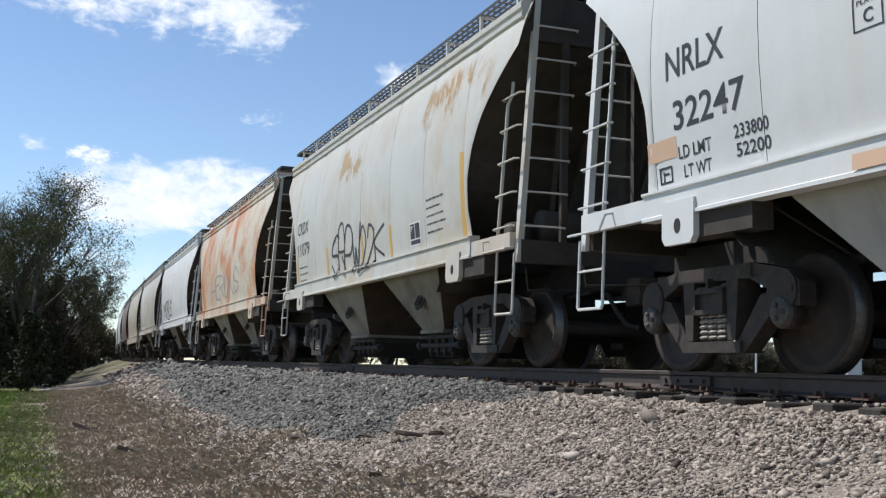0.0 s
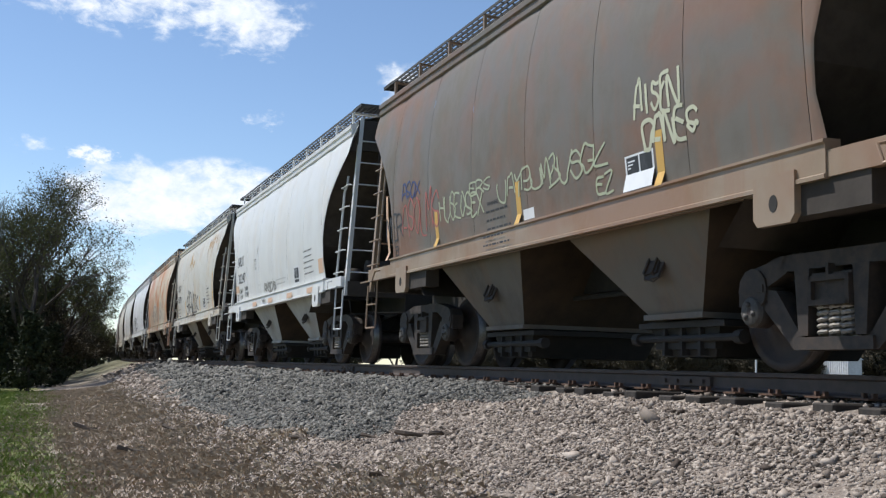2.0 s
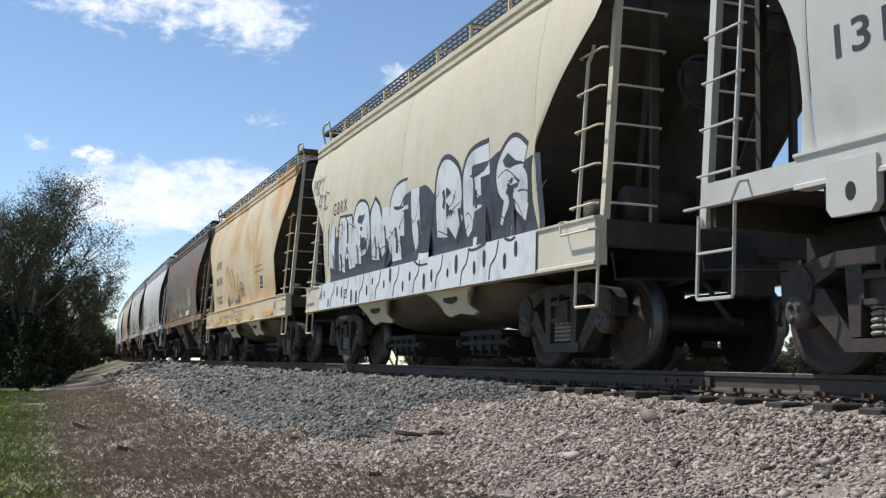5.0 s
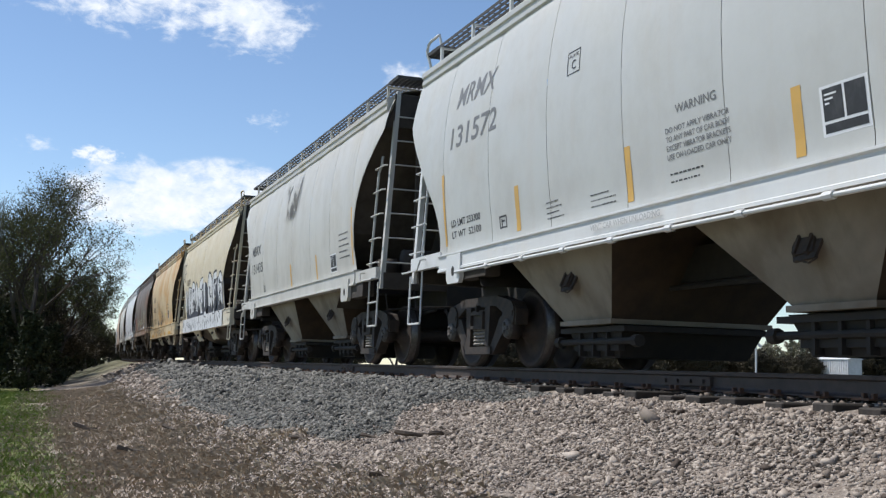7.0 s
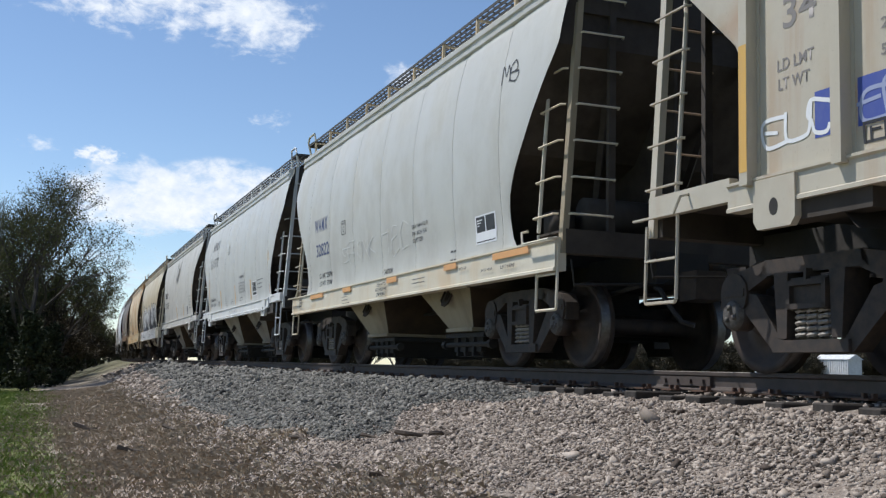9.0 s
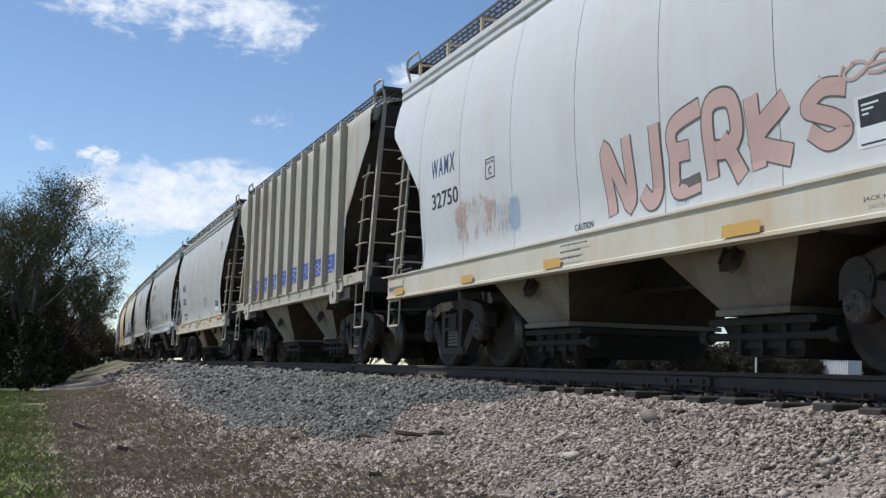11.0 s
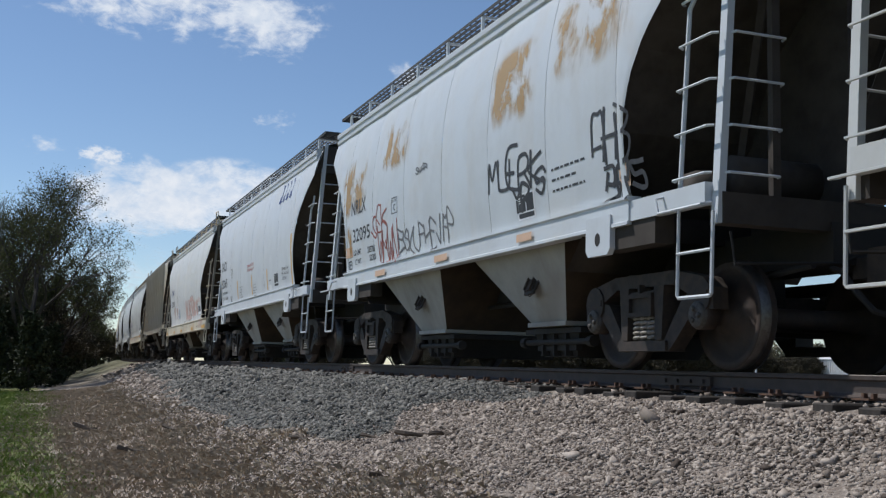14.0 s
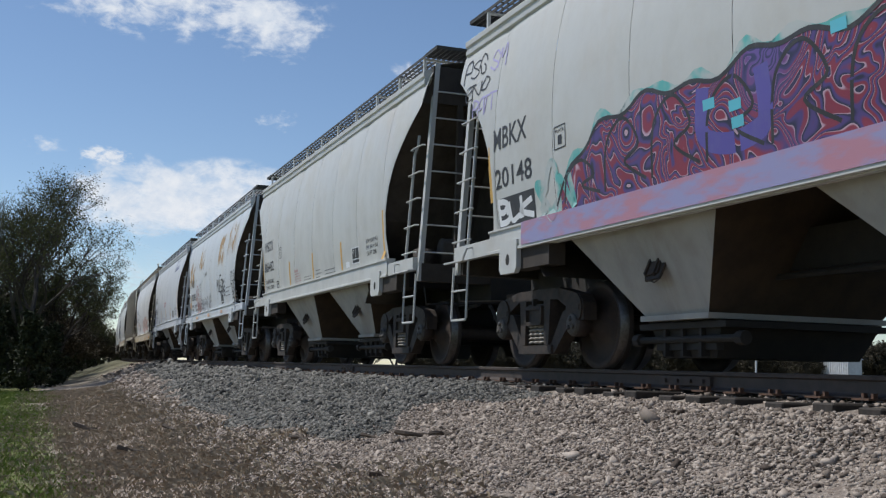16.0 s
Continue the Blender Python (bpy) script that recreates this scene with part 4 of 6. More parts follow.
def make_cedar(label, height, seed, name="shrub", category="shrub", wide=0.33, material=None, n=5200):
    rng = np.random.default_rng(seed)
    rnd = random.Random(seed)
    tree = thing(name, label, category)
    bm = bmesh.new()
    tube(bm, [(0, 0, -0.2), (0.03, 0, height * 0.5), (0, 0.04, height * 0.93)], 0.09, 6, 0, 0.015)
    pts = []
    for k in range(60):
        z = height * rnd.uniform(0.05, 0.97)
        a = rnd.uniform(0, 6.2832)
        r = height * wide * (1.06 - z / height) ** 0.8 * rnd.uniform(0.45, 1.15)
        tip = Vector((r * math.cos(a), r * math.sin(a), z + 0.2 * r))
        tube(bm, [(0, 0, z * 0.9), tuple(tip * 0.55 + Vector((0, 0, z * 0.42))), tuple(tip)], 0.02, 3, 0, 0.004)
        for _ in range(n // 60):
            t = rnd.random() ** 0.6
            c = Vector((0, 0, z * 0.92)).lerp(tip, t)
            pts.append(tuple(c + Vector((rnd.gauss(0, 1), rnd.gauss(0, 1), rnd.gauss(0, 0.8))) * 0.055 * height * 0.6))
    part("trunk", bm, M_BARK, tree)
    ob = new("crown", quads_mesh("crown", pts, 0.085, rng, material or M_CEDAR))
    ob.parent = tree
    return tree


def put(tree, x, y, turn=0, size=1.0):
    """Set a tree on the ground."""
    u = -y + float(np.interp(-x, -_x, _y)) if abs(x) < 400 else -y
    z = float(np.interp(u, BANK_U, BANK_Z)) + (0.001048 * -x if abs(u) < 30 else 0)
    tree.matrix_world = pose(x, y, z - 0.05, 0, 0, turn) @ Matrix.Diagonal((size, size, size, 1))
    return tree


def again(tree, x, y, turn, size):
    t = copy_thing(tree, Matrix.Identity(4))
    t.scale = (1, 1, 1)
    return put(t, x, y, turn, size)


big = put(make_tree("tall half-bare tree with fine twigs and first spring leaves", 11.0, 11, M_BUD, 3, 0.042, 0.62, 7, 0.2, up=0.13), -54, -6.9, 200)
second = put(make_tree("half-bare spreading tree with thin twigs beside the track", 8.2, 23, M_BUD, 3, 0.042, 0.62, 7, 0.14), -60, -5.2, 75)
thicket = put(make_tree("dense leafless brush thicket with brown buds", 5.0, 31, M_BRUSH, 7, 0.08, 0.75, 5, 0.07, "bush", "bush", 5), -60, -7.6, 0)
cedar = put(make_cedar("dark green cedar with a ragged outline", 3.4, 41), -47.5, -6.5, 0)
for x, y, turn, size in ((-59, -8.4, 140, 1.0), (-62, -9.6, 300, 0.95), (-74, -7.4, 250, 0.85), (-88, -5.6, 60, 0.72)):
    again(big, x, y, turn, size)
for x, y, turn, size in ((-72, -4.3, 10, 0.9), (-86, -3.2, 100, 0.8), (-100, -2.0, 200, 0.78), (-118, -0.7, 300, 0.78), (-138, 1.2, 50, 0.8)):
    again(second, x, y, turn, size)
for x, y, turn, size in ((-56, -9.4, 40, 0.8), (-64, -5.4, 90, 0.75), (-68, -8.0, 190, 1.0), (-74, -5.7, 20, 0.9), (-80, -4.0, 230, 0.85), (-91, -3.6, 330, 0.95), (-99, -2.8, 60, 0.95), (-109, -1.9, 120, 0.95), (-123, -1.0, 15, 1.0), (-135, 0.2, 80, 1.0), (-150, 2.2, 170, 1.1)):
    again(thicket, x, y, turn, size)
for x, y, turn, size in ((-51, -8.0, 70, 1.1), (-54, -5.5, 160, 0.9), (-59, -6.0, 220, 1.1), (-68, -4.4, 20, 0.8), (-46, -8.6, 130, 0.8), (-80, -4.3, 90, 1.0), (-94, -2.8, 10, 1.0), (-112, -1.6, 40, 1.1), (-128, -0.2, 140, 1.2), (-56, -7.4, 300, 1.2)):
    again(cedar, x, y, turn, size)

rnd_wood = random.Random(17)


def along(s, u):
    x, y, _ = on_track(s, u)
    return x, y


for k in range(26):
    x, y = along(128 + 8.5 * k + rnd_wood.uniform(-2, 2), rnd_wood.uniform(5.5, 9.0))
    again(cedar if k % 2 else thicket, x, y, rnd_wood.uniform(0, 360), rnd_wood.uniform(1.1, 1.7) * (1.0 if k % 2 else 0.7))
for k in range(12):
    x, y = along(58 + 6.0 * k, rnd_wood.uniform(7.5, 10.5))
    again(cedar, x, y, rnd_wood.uniform(0, 360), rnd_wood.uniform(0.9, 1.3))
for k in range(44):
    x, y = along(84 + 6.5 * k + rnd_wood.uniform(-2, 2), -rnd_wood.uniform(13, 22))
    again(cedar if k % 3 else thicket, x, y, rnd_wood.uniform(0, 360), rnd_wood.uniform(0.8, 1.4) * (1.0 if k % 3 else 0.8))

# the far side, seen under and between the cars
far_tree = put(make_tree("pale budding tree behind the houses", 7.5, 57, M_BLOSSOM, 7, 0.16, 0.7, 5, 0.16), -150, 108, 0)
rnd_far = random.Random(8)
for k in range(44):
    a = radians(10 + 52 * k / 43)
    d = rnd_far.uniform(150, 230)
    again(far_tree, -d * math.cos(a), -6.7 + d * math.sin(a), rnd_far.uniform(0, 360), rnd_far.uniform(0.7, 1.25))

for k in range(36):
    a = radians(20 + 34 * k / 35)
    d = rnd_far.uniform(128, 150)
    again(thicket, -d * math.cos(a), -6.7 + d * math.sin(a), rnd_far.uniform(0, 360), rnd_far.uniform(0.75, 1.25))
for k in range(22):
    x = -150 + 2.6 * k
    again(thicket, x, rnd_far.uniform(34, 60) + 0.0004 * x * x, rnd_far.uniform(0, 360), rnd_far.uniform(0.8, 1.25))
for k in range(34):
    x = -165 - 5.5 * k
    again(thicket, x, 14 + 0.00032 * x * x + rnd_far.uniform(0, 16), rnd_far.uniform(0, 360), rnd_far.uniform(0.9, 1.5))

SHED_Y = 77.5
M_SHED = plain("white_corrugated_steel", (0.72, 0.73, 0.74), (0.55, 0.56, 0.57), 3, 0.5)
M_ROOF = plain("grey_shingles", (0.16, 0.155, 0.15), (0.26, 0.25, 0.24), 3, 0.85)
M_WALL = plain("pale_siding", (0.55, 0.53, 0.50), (0.42, 0.40, 0.38), 2, 0.8)
M_SIGNW = plain("sign_white", (0.78, 0.78, 0.78), (0.6, 0.6, 0.6), 5, 0.6)
M_PANE = plain("dark_window", (0.03, 0.035, 0.04), (0.05, 0.05, 0.06), 2, 0.15)


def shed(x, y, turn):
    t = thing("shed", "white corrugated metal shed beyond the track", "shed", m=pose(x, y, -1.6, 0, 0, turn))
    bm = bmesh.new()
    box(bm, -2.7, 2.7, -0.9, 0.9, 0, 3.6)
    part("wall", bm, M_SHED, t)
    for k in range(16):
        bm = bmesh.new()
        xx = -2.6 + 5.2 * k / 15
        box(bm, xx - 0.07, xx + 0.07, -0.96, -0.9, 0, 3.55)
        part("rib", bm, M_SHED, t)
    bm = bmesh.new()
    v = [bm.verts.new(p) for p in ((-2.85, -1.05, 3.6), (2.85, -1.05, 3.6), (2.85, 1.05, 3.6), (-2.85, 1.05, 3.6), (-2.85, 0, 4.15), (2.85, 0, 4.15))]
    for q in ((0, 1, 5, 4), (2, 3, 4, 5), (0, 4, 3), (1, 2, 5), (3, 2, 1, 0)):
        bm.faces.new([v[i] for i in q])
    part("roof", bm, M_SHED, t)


def house(x, y, turn, wide=10.0, tall=2.7):
    t = thing("house", "low pale house with a grey gabled roof", "house", m=pose(x, y, -1.6, 0, 0, turn))
    bm = bmesh.new()
    box(bm, -wide / 2, wide / 2, -3.5, 3.5, 0, tall)
    part("wall", bm, M_WALL, t)
    bm = bmesh.new()
    a, b = wide / 2 + 0.4, 4.0
    v = [bm.verts.new(p) for p in ((-a, -b, tall), (a, -b, tall), (a, b, tall), (-a, b, tall), (-a, 0, tall + 1.5), (a, 0, tall + 1.5))]
    for f in ((0, 1, 5, 4), (2, 3, 4, 5), (0, 4, 3), (1, 2, 5), (3, 2, 1, 0)):
        bm.faces.new([v[i] for i in f])
    part("roof", bm, M_ROOF, t)
    for k in (-0.3, 0.05, 0.32):
        bm = bmesh.new()
        box(bm, k * wide - 0.5, k * wide + 0.5, -3.53, -3.49, 1.0, 2.1)
        part("window", bm, M_PANE, t)


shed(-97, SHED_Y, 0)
house(-118, 88, 12, 5.5, 2.3)
house(-128, 76, 15, 4.5, 2.2)
house(-140, 100, 10, 6, 2.4)


def crossing_sign(x, y, turn):
    t = thing("crossing_sign", "white railway crossbuck sign on a pole", "road sign", m=pose(x, y, -1.5, 0, 0, turn))
    bm = bmesh.new()
    tube(bm, [(0, 0, 0), (0, 0, 6.0)], 0.09, 8)
    part("pole", bm, M_SIGNW, t)
    for sgn in (-1, 1):
        bm = bmesh.new()
        box(bm, -0.7, 0.7, -0.14 - 0.02 * sgn, -0.11 - 0.02 * sgn, -0.12, 0.12)
        ob = part("crossbuck_blade", bm, M_SIGNW, t)
        ob.matrix_basis = pose(0, 0, 4.6, 0, 45 * sgn, 0)


crossing_sign(-83, 56, 50)


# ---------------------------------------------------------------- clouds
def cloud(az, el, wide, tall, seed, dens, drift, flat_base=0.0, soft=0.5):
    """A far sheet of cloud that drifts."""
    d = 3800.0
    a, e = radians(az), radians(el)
    w = Mat("cloud_vapour")
    sep = w.t.nodes.new("ShaderNodeSeparateXYZ")
    w.put(sep.inputs[0], w.co)
    gx = w.math("DIVIDE", sep.outputs[0], wide / 2)
    gz = w.math("DIVIDE", sep.outputs[1], tall / 2)
    r = w.math("ADD", w.math("MULTIPLY", gx, gx), w.math("MULTIPLY", gz, gz))
    k = 5.5 / tall if tall > 150 else 4.0 / tall
    big_n = w.noise((k * 0.6, k, 1.0), 7, 0.6, 0.0, 1.0, 0.25, seed)
    v = w.math("SUBTRACT", w.math("ADD", big_n, dens), w.math("MULTIPLY", r, 0.55))
    if flat_base:
        v = w.math("SUBTRACT", v, w.math("MULTIPLY", w.ramp(gz, -0.2, -1.0), flat_base))
    alpha = w.ramp(v, 0.40, 0.46 + 1.05 * soft, 0.0, 0.95)
    alpha = w.math("MULTIPLY", alpha, w.ramp(r, 1.0, 0.7))
    shade = w.noise((k * 1.3, k * 1.6, 1.0), 5, 0.6, 0.25, 0.75, 0.2, seed + 4)
    em = w.t.nodes.new("ShaderNodeEmission")
    w.put(em.inputs["Color"], w.mix(shade, (0.78, 0.84, 0.92), (1.0, 1.0, 1.0)))
    em.inputs["Strength"].default_value = 1.0
    tr = w.t.nodes.new("ShaderNodeBsdfTransparent")
    mx = w.t.nodes.new("ShaderNodeMixShader")
    w.put(mx.inputs[0], alpha)
    w.t.links.new(tr.outputs[0], mx.inputs[1])
    w.t.links.new(em.outputs[0], mx.inputs[2])
    w.t.links.new(mx.outputs[0], w.out.inputs["Surface"])
    bm = bmesh.new()
    vs = [bm.verts.new(p) for p in ((-wide / 2, -tall / 2, 0), (wide / 2, -tall / 2, 0), (wide / 2, tall / 2, 0), (-wide / 2, tall / 2, 0))]
    bm.faces.new(vs)
    ob = new("cloud", mesh_of("cloud", bm, w.m))
    tagged(ob, "white fair-weather cloud drifting in the blue sky", "cloud", kind="structure")

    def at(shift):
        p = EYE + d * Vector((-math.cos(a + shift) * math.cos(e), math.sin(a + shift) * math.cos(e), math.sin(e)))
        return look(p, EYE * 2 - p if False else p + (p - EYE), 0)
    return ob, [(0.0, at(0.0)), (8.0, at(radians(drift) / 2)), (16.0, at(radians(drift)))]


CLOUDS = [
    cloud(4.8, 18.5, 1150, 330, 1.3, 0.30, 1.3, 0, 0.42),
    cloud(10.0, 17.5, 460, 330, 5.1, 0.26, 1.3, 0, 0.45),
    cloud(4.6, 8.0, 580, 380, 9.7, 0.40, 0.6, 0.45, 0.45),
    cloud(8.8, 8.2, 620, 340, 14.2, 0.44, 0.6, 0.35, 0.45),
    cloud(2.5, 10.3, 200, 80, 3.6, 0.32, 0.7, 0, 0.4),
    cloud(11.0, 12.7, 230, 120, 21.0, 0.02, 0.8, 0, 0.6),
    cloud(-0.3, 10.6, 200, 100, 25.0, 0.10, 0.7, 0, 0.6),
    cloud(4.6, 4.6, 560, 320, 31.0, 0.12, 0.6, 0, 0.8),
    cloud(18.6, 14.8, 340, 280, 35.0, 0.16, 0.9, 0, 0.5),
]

# ---------------------------------------------------------------- weeds, sticks and loose stones on the bank
M_DRY = leaf_material("dry_grass", (0.24, 0.185, 0.125), (0.42, 0.34, 0.24))
M_GRASS = leaf_material("green_grass", (0.10, 0.16, 0.025), (0.21, 0.25, 0.06))


def blades(name, label, x0, x1, u0, u1, count, tall, lean, material, seed, keep):
    rng = np.random.default_rng(seed)
    vs, fs = [], []
    xs = x1 - (x1 - x0) * rng.random(count) ** 1.6
    for x, u in zip(xs, rng.uniform(u0, u1, count)):
        if not keep(x, u, rng.random()):
            continue
        p = ground_place(-x, u)
        h = tall * rng.uniform(0.5, 1.4) * (1 + 0.5 * noise.noise((x * 0.8, u * 0.8, 1.0)))
        a, l = rng.uniform(0, 6.283), rng.uniform(0.2, 1.0) * lean
        w = rng.uniform(0.0018, 0.004) * (1 + max(0, -x - 14) * 0.06)
        dx, dy = math.cos(a), math.sin(a)
        n = len(vs)
        vs += [(p.x - dy * w, p.y + dx * w, p.z - 0.01), (p.x + dy * w, p.y - dx * w, p.z - 0.01),
               (p.x + dx * l * h * 0.4 + dy * w * 0.7, p.y + dy * l * h * 0.4 - dx * w * 0.7, p.z + h * 0.6), (p.x + dx * l * h, p.y + dy * l * h, p.z + h * (1 - 0.3 * l))]
        fs += [(n, n + 1, n + 2), (n, n + 2, n + 3)]
    me = bpy.data.meshes.new(name)
    me.from_pydata(vs, [], fs)
    me.materials.append(material)
    tagged(new(name, me), label, "grass", kind="stuff")


blades("dry_grass", "matted dry straw-coloured weeds on the lower bank", -46, -6.5, 3.2, 7.2, 60000, 0.07, 1.6, M_DRY, 3,
       lambda x, u, r: r < min(1.0, max(0.0, (u - 3.3 - 0.8 * noise.noise((x * 0.4, u * 0.3, 9.0))) * 0.9)) * (1.0 if u < 6.2 else 0.35) and not in_grey(x, u))
blades("green_grass", "short green grass at the foot of the bank", -48, -8, 5.7, 9.5, 42000, 0.07, 0.9, M_GRASS, 4,
       lambda x, u, r: r < min(1.0, max(0.0, (u - 5.9 - 0.7 * noise.noise((x * 0.3, u * 0.4, 4.0))) * 1.3)))

M_STICK = plain("rotten_wood", (0.06, 0.045, 0.035), (0.13, 0.10, 0.075), 25, 0.9)


def stick(x, u, length, r, turn, seed):
    rnd = random.Random(seed)
    bm = bmesh.new()
    pts = [(length * (k / 4 - 0.5), rnd.gauss(0, 0.02), rnd.gauss(0.02, 0.012)) for k in range(5)]
    tube(bm, pts, r, 6, 0, r * 0.5)
    tube(bm, [pts[2], (pts[2][0] + length * 0.15, 0.1, 0.05)], r * 0.5, 5, 0, r * 0.2)
    for v in bm.verts:
        v.co += Vector((rnd.gauss(0, 1), rnd.gauss(0, 1), rnd.gauss(0, 1))) * r * 0.18
    ob = new("stick", mesh_of("stick", bm, M_STICK))
    p = ground_place(-x, u)
    ob.matrix_world = pose(p.x, p.y, p.z + r * 0.6, 0, 6, turn)
    tagged(ob, "dark rotten piece of wood lying on the bank", "stick")


for k, (x, u, l, r, turn) in enumerate(((-7.1, 3.95, 0.62, 0.035, 20), (-6.75, 3.6, 0.4, 0.04, 75), (-6.2, 3.2, 0.45, 0.02, 50), (-7.9, 4.15, 0.35, 0.018, 0), (-10.6, 2.9, 0.45, 0.03, 60), (-11.3, 3.1, 0.4, 0.025, 35), (-10.2, 2.75, 0.3, 0.025, 80),
                                        (-15.5, 5.2, 0.6, 0.03, 60), (-21.0, 5.6, 0.8, 0.04, 40), (-12.6, 3.6, 0.5, 0.025, 15), (-9.2, 3.7, 0.3, 0.02, 100), (-18, 4.4, 0.8, 0.03, 20))):
    stick(x, u, l, r, turn, k)


def loose_stones():
    """The stones of the nearest stretch that lie on top, one by one."""
    rng = np.random.default_rng(9)
    kinds = []
    for k in range(8):
        bm = bmesh.new()
        bmesh.ops.create_icosphere(bm, subdivisions=1, radius=1.0)
        for v in bm.verts:
            v.co = Vector((v.co.x * 1.2, v.co.y * 0.9, v.co.z * 0.62)) * rng.uniform(0.45, 1.15)
        kinds.append(mesh_of("stone", bm, M_STONE_TAN))
    for k in range(300):
        x, u = rng.uniform(-9.5, -4.5), rng.uniform(1.7, 4.3)
        ob = new("stone", kinds[k % 8])
        ob.parent = ground
        p = ground_place(-x, u)
        r = 0.017 * rng.uniform(0.7, 1.45)
        ob.matrix_basis = pose(p.x, p.y, p.z + r * 0.5, rng.uniform(-25, 25), rng.uniform(-25, 25), rng.uniform(0, 360)) @ Matrix.Diagonal((r, r, r, 1))


loose_stones()


# ---------------------------------------------------------------- the train
GLYPH = {
    "A": "00 38 59 79 90|23 73", "B": "00 09|09 59 77 55 05|55 93 70 00", "C": "97 69 29 05 13 30 60 91", "D": "10 19 69 96 83 50 10", "E": "99 19 05 10 90|05 65", "F": "00 09 99|05 65",
    "G": "97 69 29 05 13 30 70 84 54", "H": "00 09|05 95|99 90", "I": "40 59", "J": "69 62 40 12", "K": "00 09|98 04 90", "L": "09 00 80", "M": "00 19 44 79 90",
    "N": "00 09 80 89", "O": "49 16 13 40 73 96 79 49", "P": "00 09 69 87 64 04", "R": "00 09 69 86 54 04|44 90", "S": "97 59 17 25 74 82 50 02", "T": "09 99|49 40",
    "U": "09 02 30 70 92 99", "V": "09 40 99", "W": "09 20 45 70 99", "X": "00 99|09 90", "Y": "09 45 99|45 40", "Z": "09 99 00 90", "2": "07 39 78 75 00 90", "4": "70 79 03 93",
    "?": "07 39 88 75 42|40 41", "*": "50 59|14 95|18 81",
}


def glyph_lines(ch):
    return [[(int(p[0]) / 9, int(p[1]) / 9) for p in line.split()] for line in GLYPH[ch].split("|")]


def tag(car, word, x0, x1, z0, z1, material, w=0.035, seed=1, rise=0.0, lean=0.0, edge=None, edge_w=0.05, style="round", wild=0.06, overlap=1.05, label="sprayed graffiti tag"):
    """Letters drawn with a spray can; edge is the colour of an outline round fat letters."""
    rnd = random.Random(seed)
    step = (x1 - x0) / len(word)
    for i, ch in enumerate(word):
        if ch == " ":
            continue
        wide, tall = step * overlap, (z1 - z0) * rnd.uniform(0.88, 1.06)
        bx, bz = x0 + CAR["datum"] + step * i, z0 + rise * i + rnd.uniform(-0.03, 0.03) * (z1 - z0)
        lines = []
        for line in glyph_lines(ch):
            keys = [(bx + wide * (a + rnd.gauss(0, wild)) + lean * b * tall, bz + tall * (b + rnd.gauss(0, wild))) for a, b in line]
            lines.append(curve_pts(keys, 7))
        if edge is not None:
            bm = bmesh.new()
            for line in lines:
                stroke(bm, line, w + 2 * edge_w, style, 0.007 + 0.0005 * (i % 3))
            part("graffiti_outline", bm, edge, car, "sprayed outline of a letter")
        bm = bmesh.new()
        for line in lines:
            stroke(bm, line, w * rnd.uniform(0.92, 1.08), style, 0.0105 + 0.0005 * (i % 3))
        part("graffiti_letter" if edge is not None else "graffiti", bm, material, car, label)


def small_rows(car, x, z, wide, rows, size, material, seed):
    """Lines of small stencilling that cannot be read: rows of short bars."""
    rnd = random.Random(seed)
    for k in range(rows):
        bm = bmesh.new()
        q, end = x + CAR["datum"], x + CAR["datum"] + wide * rnd.uniform(0.7, 1.0)
        zz = z - k * size * 1.9
        while q < end:
            l = size * rnd.uniform(0.5, 2.2)
            stroke(bm, [(q, zz), (min(q + l, end), zz)], size * 0.42, "round", 0.006)
            q += l + size * 0.5
        part("stencil_line", bm, material, car)


def placard(car, x, z, w=0.46, h=0.34):
    wrap_bar(car, x, x + w, z, z + h, M_WHITE, name="placard", lift=0.004, label="white-edged black data placard")
    for a, b, c, d in ((0.06, 0.48, 0.30, 0.94), (0.53, 0.94, 0.30, 0.94), (0.06, 0.94, 0.06, 0.24)):
        wrap_bar(car, x + a * w, x + b * w, z + c * h, z + d * h, M_SIGN, name="placard_field", lift=0.008)
    for k in range(3):
        wrap_bar(car, x + 0.1 * w, x + (0.2 + 0.08 * k) * w, z + (0.62 + 0.09 * k) * h, z + (0.66 + 0.09 * k) * h, M_WHITE, name="placard_line", lift=0.010)


def plate_box(car, x, z, letter="C"):
    w, h = 0.28, 0.25
    for a, b, c, d in ((0, w, 0, 0.012), (0, w, h - 0.012, h), (0, 0.014, 0, h), (w - 0.014, w, 0, h)):
        wrap_bar(car, x + a, x + b, z + c, z + d, M_LET, name="stencil_frame", lift=0.006)
    words(car, "PLATE", x + 0.04, x + 0.24, z + 0.18, z + 0.215)
    words(car, letter, x + 0.10, x + 0.19, z + 0.045, z + 0.145)


def small_sign(car, x, z):
    for a, b, c, d in ((0, 0.21, 0, 0.02), (0, 0.21, 0.13, 0.15), (0, 0.022, 0, 0.15), (0.188, 0.21, 0, 0.15), (0.06, 0.082, 0.0, 0.11), (0.06, 0.16, 0.075, 0.095)):
        wrap_bar(car, x + a, x + b, z + c, z + d, M_LET, name="stencil_frame", lift=0.006)


def stripes(car, xs, z0=1.64, z1=2.14, w=0.12, material=None):
    for x in xs:
        wrap_bar(car, x, x + w, z0, z1, material or M_YEL, name="reflector_strip", label="yellow reflective strip")


def patches(car, spans, z0, z1, material, label="faded orange patch"):
    for a, b in spans:
        wrap_bar(car, a, b, z0, z1, material, name="reflector_patch", label=label)


